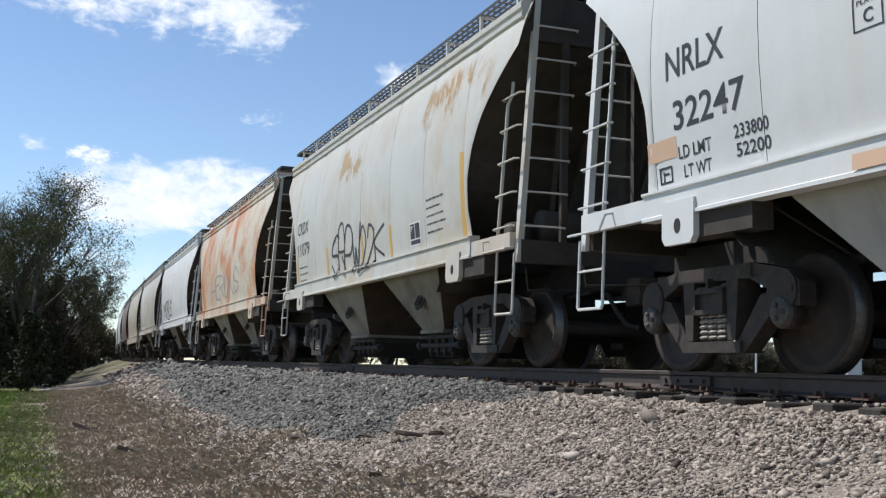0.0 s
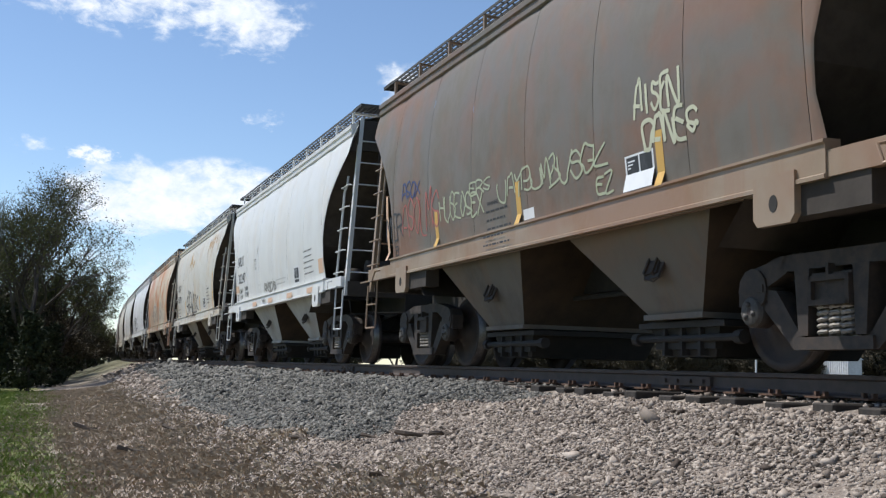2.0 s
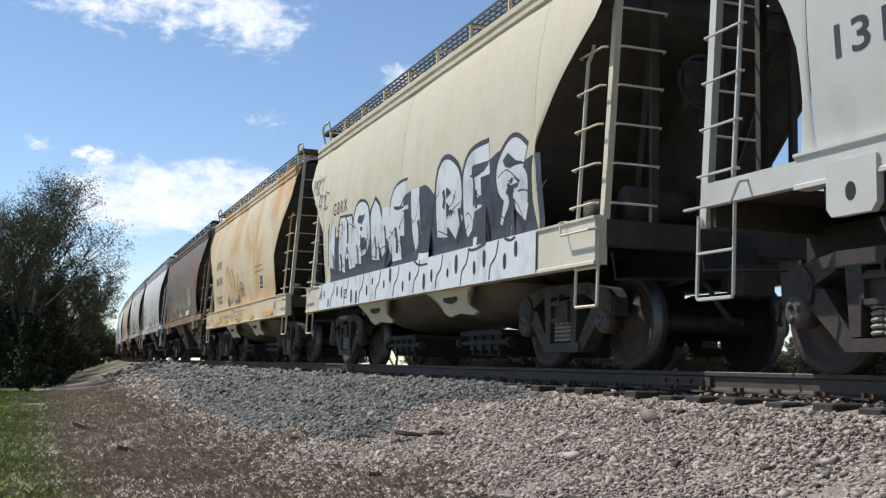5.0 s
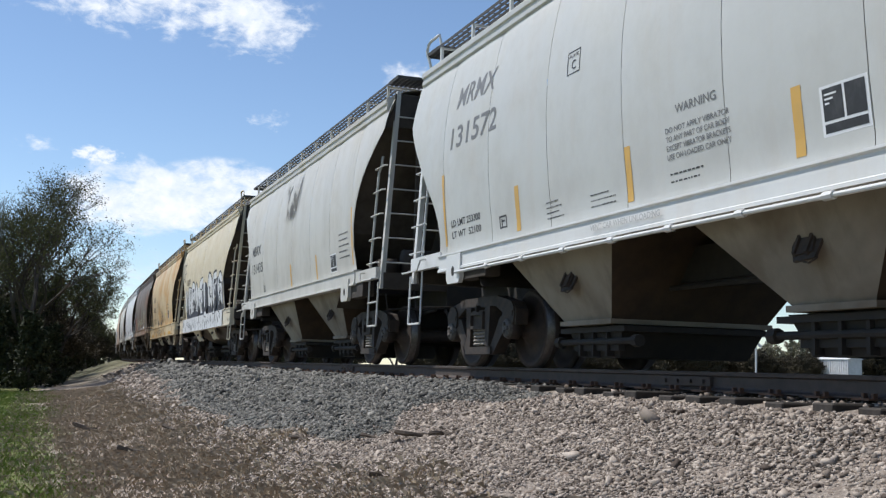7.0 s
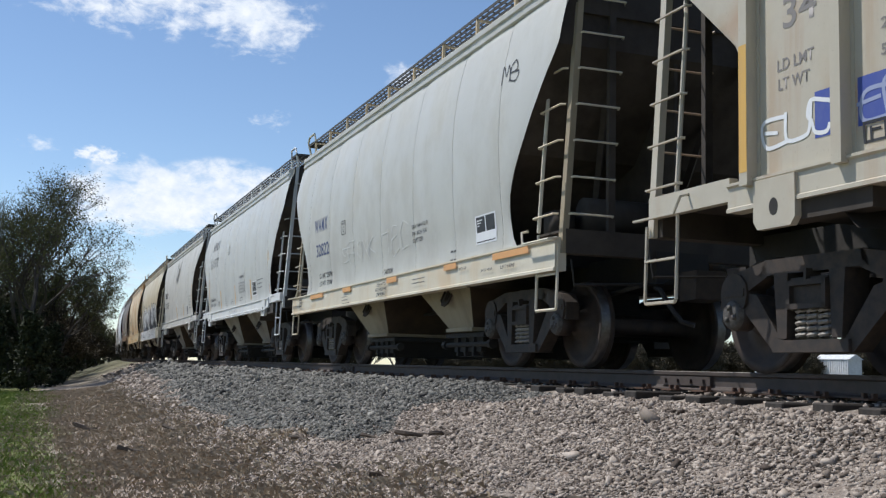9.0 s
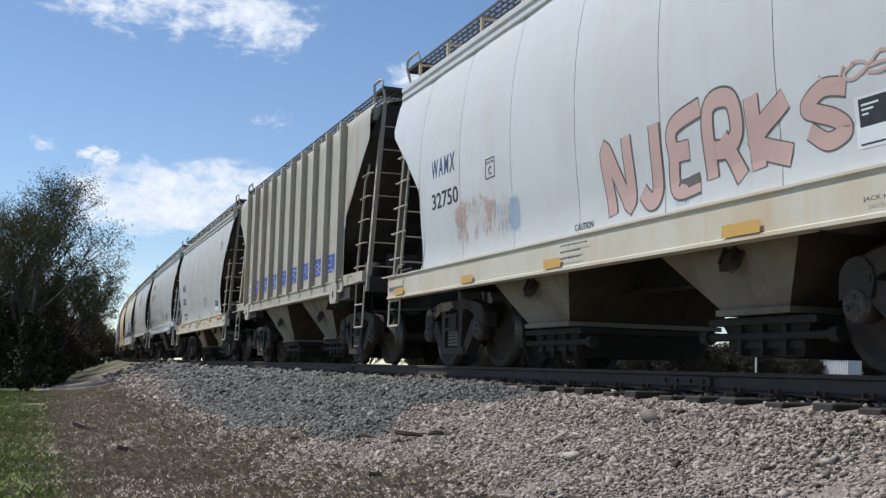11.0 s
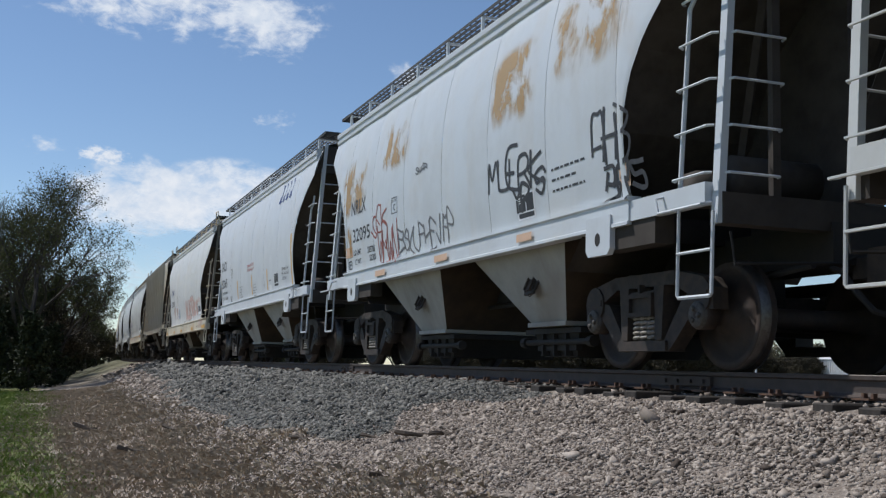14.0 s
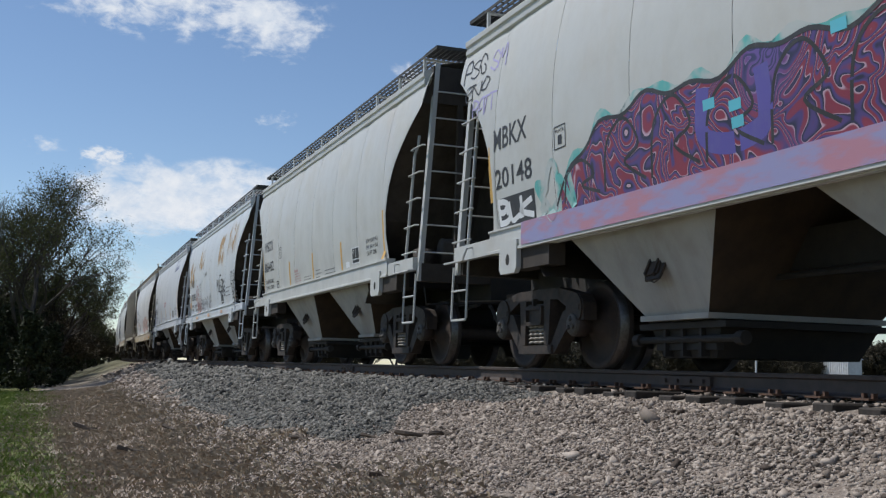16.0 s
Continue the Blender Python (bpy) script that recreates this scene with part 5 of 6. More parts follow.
def stain(car, x0, x1, z0, z1, name, colour, seed):
    """A blotch of rust that has run down the paint."""
    w = Mat(name)
    v = w.math("MULTIPLY", w.noise((1.7, 1.0, 1.1), 5, 0.65, 0.40, 0.66, 0.4, seed), w.noise((4.0, 1.0, 0.8), 4, 0.6, 0.15, 0.65, 0.2, seed + 3))
    d = CAR["datum"]
    for i, lo, hi in ((0, x0 + d, x1 + d), (2, z0, z1)):
        sep = w.t.nodes.new("ShaderNodeSeparateXYZ")
        w.put(sep.inputs[0], w.co)
        q = sep.outputs[i]
        v = w.math("MULTIPLY", v, w.math("MULTIPLY", w.ramp(q, lo, lo + 0.35 * (hi - lo)), w.ramp(q, hi, hi - 0.35 * (hi - lo))))
    w.done(colour, 0.7)
    tr = w.t.nodes.new("ShaderNodeBsdfTransparent")
    mx = w.t.nodes.new("ShaderNodeMixShader")
    w.put(mx.inputs[0], w.ramp(v, 0.02, 0.55, 0.0, 0.62))
    w.t.links.new(tr.outputs[0], mx.inputs[1])
    w.t.links.new(w.b.outputs[0], mx.inputs[2])
    w.t.links.new(mx.outputs[0], w.out.inputs["Surface"])
    bm = bmesh.new()
    fill(bm, lambda x: z1, lambda x: z0, x0 + d, x1 + d, "round", 0.005, n=24, rows=10)
    part("rust_stain", bm, w.m, car, "blotch of yellow rust on the paint")


P = {
    "white": paint("white_paint", (0.66, 0.66, 0.65), (0.55, 0.36, 0.16), amount=0.16, grime=0.25, seed=2),
    "white_blue": paint("cool_white_paint", (0.60, 0.62, 0.65), amount=0.08, grime=0.2, seed=5),
    "stained": paint("stained_white_paint", (0.58, 0.61, 0.64), (0.52, 0.33, 0.13), 0.12, 0.25, 8),
    "bone": paint("bone_paint", (0.57, 0.55, 0.50), (0.48, 0.28, 0.09), 0.34, 0.3, 12, broad=0.4),
    "streaked": paint("rust_streaked_cream_paint", (0.62, 0.55, 0.44), (0.52, 0.19, 0.06), 0.95, 0.3, 17, broad=0.75),
    "brown": paint("faded_brown_paint", (0.155, 0.135, 0.112), (0.22, 0.105, 0.06), 0.7, 0.4, 21, broad=0.8, rough=0.6),
    "yellow": paint("faded_yellow_paint", (0.66, 0.53, 0.34), (0.55, 0.29, 0.08), 0.8, 0.35, 26, broad=0.8),
    "tan": paint("tan_paint", (0.62, 0.54, 0.39), (0.42, 0.25, 0.10), 0.22, 0.3, 30),
    "light": paint("light_grey_paint", (0.54, 0.54, 0.52), amount=0.10, grime=0.3, seed=34),
    "soot": paint("sooted_light_paint", (0.55, 0.53, 0.49), (0.05, 0.045, 0.04), 0.14, 0.3, 39),
    "beige": paint("beige_grey_paint", (0.52, 0.51, 0.47), (0.62, 0.62, 0.62), 0.25, 0.35, 43),
    "cream": paint("cream_paint", (0.50, 0.45, 0.36), (0.36, 0.18, 0.07), 0.55, 0.35, 47, broad=0.4),
    "grey": paint("grey_paint", (0.36, 0.36, 0.35), amount=0.2, grime=0.4, seed=51),
    "dark": paint("dark_grey_paint", (0.10, 0.10, 0.11), amount=0.25, grime=0.4, seed=55),
    "sill_tan": paint("tan_sill_paint", (0.64, 0.58, 0.46), (0.55, 0.32, 0.10), 0.5, 0.3, 60, broad=0.5),
    "sill_yellow": paint("yellowed_sill_paint", (0.64, 0.53, 0.35), (0.58, 0.33, 0.09), 0.7, 0.3, 61, broad=0.7),
    # Undersides: dust, and the shade under the body put into the base colour.
    "under": paint("underside_dust_shade_paint", (0.27, 0.235, 0.185), (0.10, 0.065, 0.038), 0.6, 0.7, 64, rough=0.75, broad=0.5),
    "under_pale": paint("pale_dust_shade_paint", (0.40, 0.385, 0.36), (0.16, 0.11, 0.07), 0.4, 0.6, 66, rough=0.7, broad=0.3),
    "under_tan": paint("tan_dust_shade_paint", (0.34, 0.28, 0.19), (0.13, 0.09, 0.05), 0.6, 0.7, 67, rough=0.75, broad=0.5),
    "under_dark": paint("dark_dust_shade_paint", (0.14, 0.12, 0.10), (0.20, 0.11, 0.06), 0.5, 0.6, 68, rough=0.75, broad=0.4),
}
CARS = []


def add(centre, datum, *args, **kw):
    """A car whose middle runs at centre; its marks are set out from a datum that far from the middle."""
    car = hopper_car(*args, **kw)
    CAR["datum"] = -datum
    CARS.append((car, centre - datum))
    return car


# cars far ahead, on their way out of sight
for c, label, col, style, kind in ((228.9, "dark grey covered hopper car", "dark", "round", "slim"), (214.9, "pale grey covered hopper car", "grey", "slant", "skirt"), (200.9, "light covered hopper car", "light", "round", "slim"),
                                   (186.9, "off-white covered hopper car", "beige", "round", "slim"), (172.9, "brown-grey covered hopper car", "brown", "round", "slim"), (158.9, "cream covered hopper car", "cream", "slant", "skirt"), (144.9, "bone-coloured covered hopper car", "bone", "round", "slim")):
    add(c, 0.0, label, P[col], style, kind, under=P["under"])

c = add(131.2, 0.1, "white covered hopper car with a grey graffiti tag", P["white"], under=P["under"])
tag(c, "MOBUS", -3.6, -0.4, 1.8, 2.5, M_LET, 0.06, 3)

c = add(117.4, 0.1, "cream covered hopper car streaked with orange rust", P["streaked"], under=P["under"])
tag(c, "HERONS", -2.5, 2.5, 1.85, 2.5, flat("faded_grey_spray", (0.30, 0.29, 0.30)), 0.05, 4)
stripes(c, (4.2,), 1.7, 2.4)

c = add(103.2, 0.2, "bone-white covered hopper car with black graffiti and yellow stains", P["bone"], under=P["under"])
words(c, "CRDX", -4.4, -3.5, 2.62, 2.88)
words(c, "11079", -4.4, -3.4, 2.18, 2.44)
tag(c, "SRP", -1.75, -0.35, 1.62, 2.35, M_LET, 0.055, 9, lean=0.12, wild=0.09)
tag(c, "W22K", -0.35, 1.4, 1.66, 2.3, M_LET, 0.05, 10, lean=0.15, wild=0.08)
stripes(c, (-4.55, -2.1, 0.2, 1.75), 1.66, 2.16)
stripes(c, (4.82,), 1.66, 2.75, 0.13)
placard(c, 2.75, 1.72)
small_rows(c, 3.5, 2.3, 0.8, 5, 0.06, M_LET, 5)
small_rows(c, -4.3, 1.95, 0.7, 3, 0.07, M_LET, 6)
stain(c, 2.6, 6.1, 3.2, 4.1, "rust_run_ochre", (0.50, 0.29, 0.10), 2)
stain(c, -2.0, 0.5, 3.1, 4.0, "rust_run_tan", (0.52, 0.36, 0.18), 6)

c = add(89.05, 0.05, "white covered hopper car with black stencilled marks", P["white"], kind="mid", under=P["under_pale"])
words(c, "NRLX", -4.43, -3.58, 2.53, 2.79)
words(c, "32247", -4.34, -3.34, 2.07, 2.33)
words(c, "LD LMT", -4.3, -3.82, 1.82, 1.93)
words(c, "LT WT", -4.24, -3.84, 1.65, 1.76)
words(c, "233800", -3.51, -3.09, 1.85, 1.96)
words(c, "52200", -3.5, -3.08, 1.70, 1.81)
patches(c, ((-4.78, -4.32),), 1.85, 2.03, M_ORG)
small_sign(c, -4.63, 1.64)
plate_box(c, -2.12, 2.30)
patches(c, ((-2.17, -1.69), (-0.24, 0.22), (1.82, 2.31), (3.7, 4.2)), 1.37, 1.48, M_ORG)
M_GREYD = flat("peeling_dark_film", (0.22, 0.21, 0.19))
tag(c, "RMSCMB", -0.85, 0.45, 1.66, 1.84, M_GREYD, 0.045, 21, wild=0.14)
tag(c, "XX", -0.98, -0.62, 1.43, 1.50, M_LET, 0.018, 22)
tag(c, "X", -1.75, -1.6, 2.62, 2.8, M_GREYD, 0.016, 23)
small_rows(c, 0.5, 1.86, 1.1, 2, 0.05, flat("faded_stencil", (0.4, 0.4, 0.4)), 24)
patches(c, ((4.5, 4.9),), 1.72, 2.0, M_ORG)
placard(c, 2.36, 1.66)
small_rows(c, 3.3, 2.25, 0.9, 5, 0.06, M_LET, 25)

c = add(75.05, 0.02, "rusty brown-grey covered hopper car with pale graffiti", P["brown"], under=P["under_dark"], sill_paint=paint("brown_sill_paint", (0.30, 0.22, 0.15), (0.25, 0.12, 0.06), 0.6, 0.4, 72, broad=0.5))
M_PALE = flat("sprayed_pale_green", (0.42, 0.45, 0.31))
tag(c, "ASOX", -4.3, -3.5, 2.45, 2.68, M_BLUE, 0.03, 30)
tag(c, "MER", -5.1, -4.3, 1.9, 2.3, M_LET, 0.03, 31)
tag(c, "ASOLMS", -4.3, -2.75, 1.9, 2.4, M_RED, 0.026, 32)
tag(c, "HUSEOSEX", -2.7, -1.25, 1.98, 2.28, M_PALE, 0.028, 33, rise=-0.012, wild=0.1)
tag(c, "ERS", -1.65, -0.95, 2.15, 2.32, M_PALE, 0.024, 34)
tag(c, "UAYBUM", -0.75, 0.65, 1.98, 2.22, M_PALE, 0.026, 35, wild=0.1)
tag(c, "BUSGK", 0.6, 1.85, 1.95, 2.24, M_PALE, 0.028, 36, wild=0.1)
tag(c, "EZ", 1.62, 1.95, 1.72, 1.88, M_PALE, 0.026, 37)
M_CREAMS = flat("sprayed_cream", (0.55, 0.55, 0.40))
tag(c, "AISEN", 2.42, 3.15, 2.3, 2.62, M_CREAMS, 0.035, 38, wild=0.1)
tag(c, "DANES", 2.55, 3.4, 1.98, 2.24, M_CREAMS, 0.04, 39, wild=0.1)
stripes(c, (-5.09,), 1.62, 2.62, 0.10, M_ORG)
stripes(c, (-2.93, -0.26, 2.74), 1.62, 2.12, 0.12)
wrap_bar(c, -0.1, 0.18, 1.66, 1.78, M_WHITE, name="placard", label="white data placard")
words(c, "WARNING", -1.1, -0.75, 1.95, 2.0)
small_rows(c, -1.15, 1.88, 0.8, 5, 0.055, M_LET, 36)
small_sign(c, -4.78, 1.66)
placard(c, 2.2, 1.64, 0.5, 0.34)

c = add(61.2, -0.115, "faded yellow covered hopper car with outlined graffiti", P["yellow"], "flow", "deep", sill_paint=P["sill_yellow"], under=P["tan"], brake=True, panels=4)
words(c, "GBRX", -4.06, -3.08, 2.72, 2.96, wider=0.06)
words(c, "83038", -4.06, -2.97, 2.24, 2.47, wider=0.05)
words(c, "LD LMT 232700", -4.1, -3.12, 1.83, 1.93)
words(c, "LT WT 53300", -3.95, -3.12, 1.69, 1.79)
plate_box(c, -2.27, 2.44)
M_FADEK = flat("faded_black_spray", (0.13, 0.115, 0.10))
tag(c, "BOUL", -2.05, 0.0, 1.76, 2.42, P["yellow"], 0.26, 42, edge=M_FADEK, edge_w=0.032, overlap=0.72, wild=0.04)
tag(c, "OU", -1.3, 0.15, 1.12, 1.42, M_FADEK, 0.03, 45, overlap=0.7)
tag(c, "BHL", 0.0, 0.75, 1.75, 2.12, M_FADEK, 0.035, 43, wild=0.09)
placard(c, 2.75, 1.75, 0.46, 0.36)
small_rows(c, 2.2, 2.35, 1.1, 2, 0.07, M_FADEK, 44)
patches(c, ((-4.55, -3.55), (-2.29, -1.81), (-0.26, 0.21), (1.63, 2.14), (3.4, 4.5)), 1.06, 1.18, M_YEL, "yellow reflective patch")
patches(c, ((1.7, 2.1),), 1.9, 2.02, flat("sprayed_yellow", (0.60, 0.50, 0.16)), "yellow sprayed mark")
words(c, "ARI CENTERFLOW", -2.63, -1.47, 1.23, 1.31, M_FADEK)
small_rows(c, -0.6, 1.33, 1.6, 2, 0.05, M_FADEK, 46)
# dark bars on the sill stand in for shaded slots
wrap_bar(c, -4.87, -4.79, 1.2, 1.36, M_SIGN, name="jacking_slot", label="dark bar for the shade in a sill slot")
wrap_bar(c, 4.72, 4.80, 1.2, 1.36, M_SIGN, name="jacking_slot", label="dark bar for the shade in a sill slot")
words(c, "JACK HERE", 4.7, 5.05, 1.04, 1.09)
small_sign(c, -3.23, 1.15)

c = add(47.25, -0.11, "tan covered hopper car with huge white block graffiti", P["tan"], "flow", "deep", sill_paint=P["sill_tan"], under=P["tan"], brake=True, panels=4)
words(c, "GBRX", -4.04, -3.08, 2.70, 2.93, wider=0.06)
tag(c, "MSKY", -5.75, -4.95, 3.3, 3.65, M_FADEK, 0.03, 50, wild=0.09)
tag(c, "ABC", -5.2, -4.5, 2.95, 3.25, M_FADEK, 0.03, 51, wild=0.09)
M_NAVY = flat("sprayed_navy", (0.035, 0.04, 0.06))
d = CAR["datum"]
bm = bmesh.new()
fill(bm, lambda x: 2.42 + 0.12 * math.sin(x * 2.3) + 0.05 * math.sin(x * 7), lambda x: 1.51, -4.4 + d, 4.7 + d, "round", 0.005, n=70)
part("graffiti_shadow", bm, M_NAVY, c, "dark sprayed outline field")
M_CHALK = Mat("sprayed_chalk")
M_CHALK = M_CHALK.done(M_CHALK.mix(M_CHALK.noise((3.0, 1.0, 2.0), 5, 0.65, 0.45, 0.8), (0.66, 0.67, 0.68), (0.36, 0.37, 0.40)), 0.55)
tag(c, "IMPNFLRES", -4.55, 4.6, 1.70, 2.50, M_CHALK, 0.40, 77, edge=M_LET, edge_w=0.06, overlap=0.62, wild=0.05, lean=0.12, label="white sprayed block letter")
rnd_b = random.Random(70)
for k in range(34):
    bm = bmesh.new()
    x, z = -4.4 + CAR["datum"] + 0.265 * k, rnd_b.uniform(1.75, 2.35)
    stroke(bm, curve_pts([(x, z), (x + rnd_b.uniform(0.1, 0.3), z + rnd_b.uniform(-0.15, 0.2)), (x + rnd_b.uniform(0.3, 0.55), z + rnd_b.uniform(-0.4, 0.4))]), 0.016, "round", 0.0135)
    part("graffiti_crack", bm, M_LET, c)
    if k % 2:
        bm = bmesh.new()
        h = rnd_b.uniform(0.1, 0.24)
        stroke(bm, curve_pts([(x, z - h), (x + 0.05, z), (x + 0.02, z + h)]), rnd_b.uniform(0.05, 0.11), "round", 0.0135)
        part("graffiti_counter", bm, M_LET, c, "black sprayed gap")
tag(c, "SEAN", -3.75, -3.25, 2.25, 2.5, M_LET, 0.018, 52)
tag(c, "LOBO", -2.2, -1.65, 1.8, 2.05, M_LET, 0.018, 53)
bm = bmesh.new()
fill(bm, lambda x: 1.49, lambda x: 1.01, -5.0 + d, 4.6 + d, "round", 0.0, n=40)
part("graffiti_base", bm, M_CHALK, c, "white sprayed band along the sill")
rnd_c = random.Random(12)
for i in range(30):
    bm = bmesh.new()
    cx, cz, rr = -4.8 + 0.31 * i, rnd_c.uniform(1.12, 1.38), rnd_c.uniform(0.04, 0.11)
    if i % 3:
        stroke(bm, [(cx + rr * 0.3 * math.cos(a * 0.45), cz + rr * math.sin(a * 0.45)) for a in range(15)], 0.05, "round", 0.012)
    else:
        stroke(bm, curve_pts([(cx - 0.15, 1.03), (cx - 0.1, 1.2), (cx + 0.05, 1.3), (cx + 0.12, 1.48)]), 0.03, "round", 0.012)
    part("graffiti_drop", bm, M_LET, c, "black sprayed drop")
small_sign(c, -3.23, 1.15)
# no opening here: a dark bar gives the slot's shade
wrap_bar(c, -4.87, -4.79, 1.2, 1.36, M_SIGN, name="jacking_slot", label="dark bar for the shade in a sill slot")

c = add(33.05, -0.4, "light covered hopper car with a black soot stain", P["soot"], kind="mid", under=P["under"])
words(c, "MBKX", -4.85, -3.8, 2.62, 2.86)
words(c, "131435", -4.85, -3.6, 2.18, 2.42)
stripes(c, (1.7, -0.6), 1.62, 2.1, 0.1)
stripes(c, (4.3,), 1.7, 2.7, 0.12)
placard(c, 2.8, 1.66)
small_rows(c, 3.5, 2.3, 0.7, 5, 0.055, M_LET, 61)
small_sign(c, -3.6, 1.68)
stain(c, -1.7, 0.4, 2.9, 4.2, "soot_run", (0.05, 0.045, 0.04), 9)

c = add(19.4, -0.06, "light grey covered hopper car with a pipe along its sill", P["light"], "slant", kind="low", under=P["under"], sill_paint=P["white"])
M_GREYS = flat("greyed_stencil", (0.17, 0.17, 0.175))
words(c, "MRMX", -4.42, -3.2, 3.40, 3.68, M_GREYS, lean=0.25)
words(c, "131572", -4.52, -3.02, 2.86, 3.15, M_GREYS, lean=0.12)
words(c, "LD LMT 233300", -4.55, -3.57, 1.83, 1.92)
words(c, "LT WT  52100", -4.55, -3.57, 1.68, 1.77)
small_sign(c, -3.0, 1.64)
plate_box(c, -1.17, 3.04)
stripes(c, (-4.85,), 1.6, 2.57, 0.1)
stripes(c, (-2.52, -0.05, 2.36), 1.56, 2.08, 0.11)
words(c, "WARNING", 0.85, 1.44, 2.21, 2.29, M_GREYS)
for i, w in enumerate(("DO NOT APPLY VIBRATOR", "TO ANY PART OF CAR BODY", "EXCEPT VIBRATOR BRACKETS", "USE ON LOADED CAR ONLY")):
    words(c, w, 0.68, 1.6, 2.06 - 0.078 * i, 2.11 - 0.078 * i, M_GREYS)
small_rows(c, 0.7, 1.70, 0.6, 2, 0.035, M_LET, 65)
small_rows(c, -1.75, 1.78, 0.4, 4, 0.03, M_LET, 66)
small_rows(c, -0.75, 1.72, 0.5, 3, 0.03, M_LET, 67)
words(c, "VENT CAR WHEN UNLOADING", -0.67, 0.6, 1.35, 1.41, flat("pale_stencil", (0.36, 0.36, 0.36)))
placard(c, 2.66, 1.65, 0.47, 0.36)
small_rows(c, 3.35, 2.0, 0.8, 3, 0.05, M_LET, 68)
stripes(c, (4.75,), 1.6, 2.6, 0.1)
bm = bmesh.new()
tube(bm, [(-4.2, -1.58, 1.215), (4.9, -1.58, 1.215)], 0.02, 8)
for k in range(9):
    tube(bm, [(-3.2 + 1.0 * k, -1.58, 1.215), (-3.1 + 1.0 * k, -1.58, 1.215)], 0.034, 8)
part("vent_pipe", bm, P["white"], c, "thin white pipe with couplings")

c = add(6.0, 0.27, "beige-grey covered hopper car with a pale sill and orange patches", P["beige"], "slant", "skirt", sill_paint=P["sill_tan"], under=P["under_tan"])
words(c, "WAMX", -3.97, -3.05, 2.52, 2.78, M_BLUE, wider=0.08)
words(c, "32822", -3.88, -2.96, 2.05, 2.29, M_BLUE)
words(c, "LD LMT 220700", -3.76, -2.82, 1.62, 1.72)
words(c, "LT WT  55900", -3.74, -2.84, 1.48, 1.57)
words(c, "CAUTION", 0.34, 0.81, 1.41, 1.49)
for i, w in enumerate(("OPEN HATCH", "BEFORE UNLOADING", "COMPARTMENT")):
    words(c, w, 0.12 if i == 1 else 0.17, 0.7 if i == 1 else 0.65, 1.225 - 0.077 * i, 1.28 - 0.077 * i)
plate_box(c, -2.03, 2.29)
patches(c, ((-4.28, -3.3), (-1.88, -1.36), (0.69, 1.18), (3.2, 3.65), (4.85, 5.86)), 1.25, 1.33, M_ORNG, "orange reflective patch")
for i, w in enumerate(("EXW 10-8 H 12-10", "EW  8-5 H 15-0", "CU FT 3250")):
    words(c, w, 1.79, (2.48, 2.42, 2.24)[i], 1.97 - 0.1 * i, 2.03 - 0.1 * i)
tag(c, "SPANK TEC", -2.0, 1.6, 1.75, 2.1, flat("faded_white_spray", (0.66, 0.655, 0.63)), 0.018, 75, wild=0.12)
placard(c, 4.2, 1.50, 0.64, 0.36)
small_rows(c, 3.3, 1.5, 0.25, 2, 0.06, M_LET, 72)
small_rows(c, 1.9, 1.22, 0.7, 2, 0.03, M_LET, 73)
small_rows(c, -1.9, 1.17, 0.5, 3, 0.03, M_LET, 76)
words(c, "2 INCH HP", 3.72, 4.02, 1.21, 1.25)
words(c, "JACK HERE", 4.5, 4.85, 1.13, 1.17)
words(c, "LIFT HERE", 5.1, 5.5, 1.13, 1.17)
small_sign(c, -5.2, 1.14)
tag(c, "MB", 5.0, 5.5, 3.35, 3.55, M_LET, 0.02, 74)

c = add(-8.3, 0.13, "cream ribbed hopper car with rust and a blue graffiti band", P["cream"], "rib", "low", under=P["under"])
M_FAINT = flat("worn_stencil", (0.22, 0.20, 0.19))
for w, a, b, lo, hi in (("LA", -4.18, -3.75, 3.06, 3.3), ("34", -4.14, -3.77, 2.58, 2.82), ("96", -3.13, -2.74, 2.62, 2.87), ("LD LMT", -4.21, -3.8, 2.27, 2.36), ("LT WT", -4.2, -3.85, 2.12, 2.21), ("2210", -3.15, -2.85, 2.3, 2.38), ("52600", -3.15, -2.85, 2.12, 2.2)):
    words(c, w, a, b, lo, hi, M_FAINT, "rib")
wrap_bar(c, -4.56, -4.46, 1.54, 2.55, M_YEL, "rib", name="reflector_strip", lift=0.30, label="yellow reflective strip")
wrap_bar(c, -2.50, -2.40, 1.52, 2.03, M_YEL, "rib", name="reflector_strip", lift=0.30, label="yellow reflective strip")
M_BAND = flat("sprayed_blue", (0.05, 0.08, 0.33))
for k in range(9):
    x = -4.40 + 1.031 * k
    wrap_bar(c, x + (0.6 if k == 0 else 0), x + 0.85, 1.68, 2.02, M_BAND, "rib", name="graffiti_band", label="blue sprayed band")
    tag(c, ("EUC", "ERS", "BAN", "SKE")[k % 4], x + 0.03, x + 0.78, 1.72, 1.95, M_WHITE if k == 0 else flat("sprayed_pale_blue", (0.30, 0.34, 0.52)), 0.03, 90 + k, style="rib")
small_sign(c, -3.32, 1.55)

c = add(-21.75, 0.5, "off-white covered hopper car with red and blue graffiti", P["white"], "flow", "skirt", sill_paint=P["sill_tan"], under=P["under"])
words(c, "WAMX", -3.72, -2.86, 2.57, 2.83, M_BLUE, wider=0.08)
words(c, "32750", -3.72, -2.76, 2.14, 2.36, M_LET)
plate_box(c, -1.82, 2.28)
M_FADED = flat("faded_red_spray", (0.60, 0.40, 0.35))
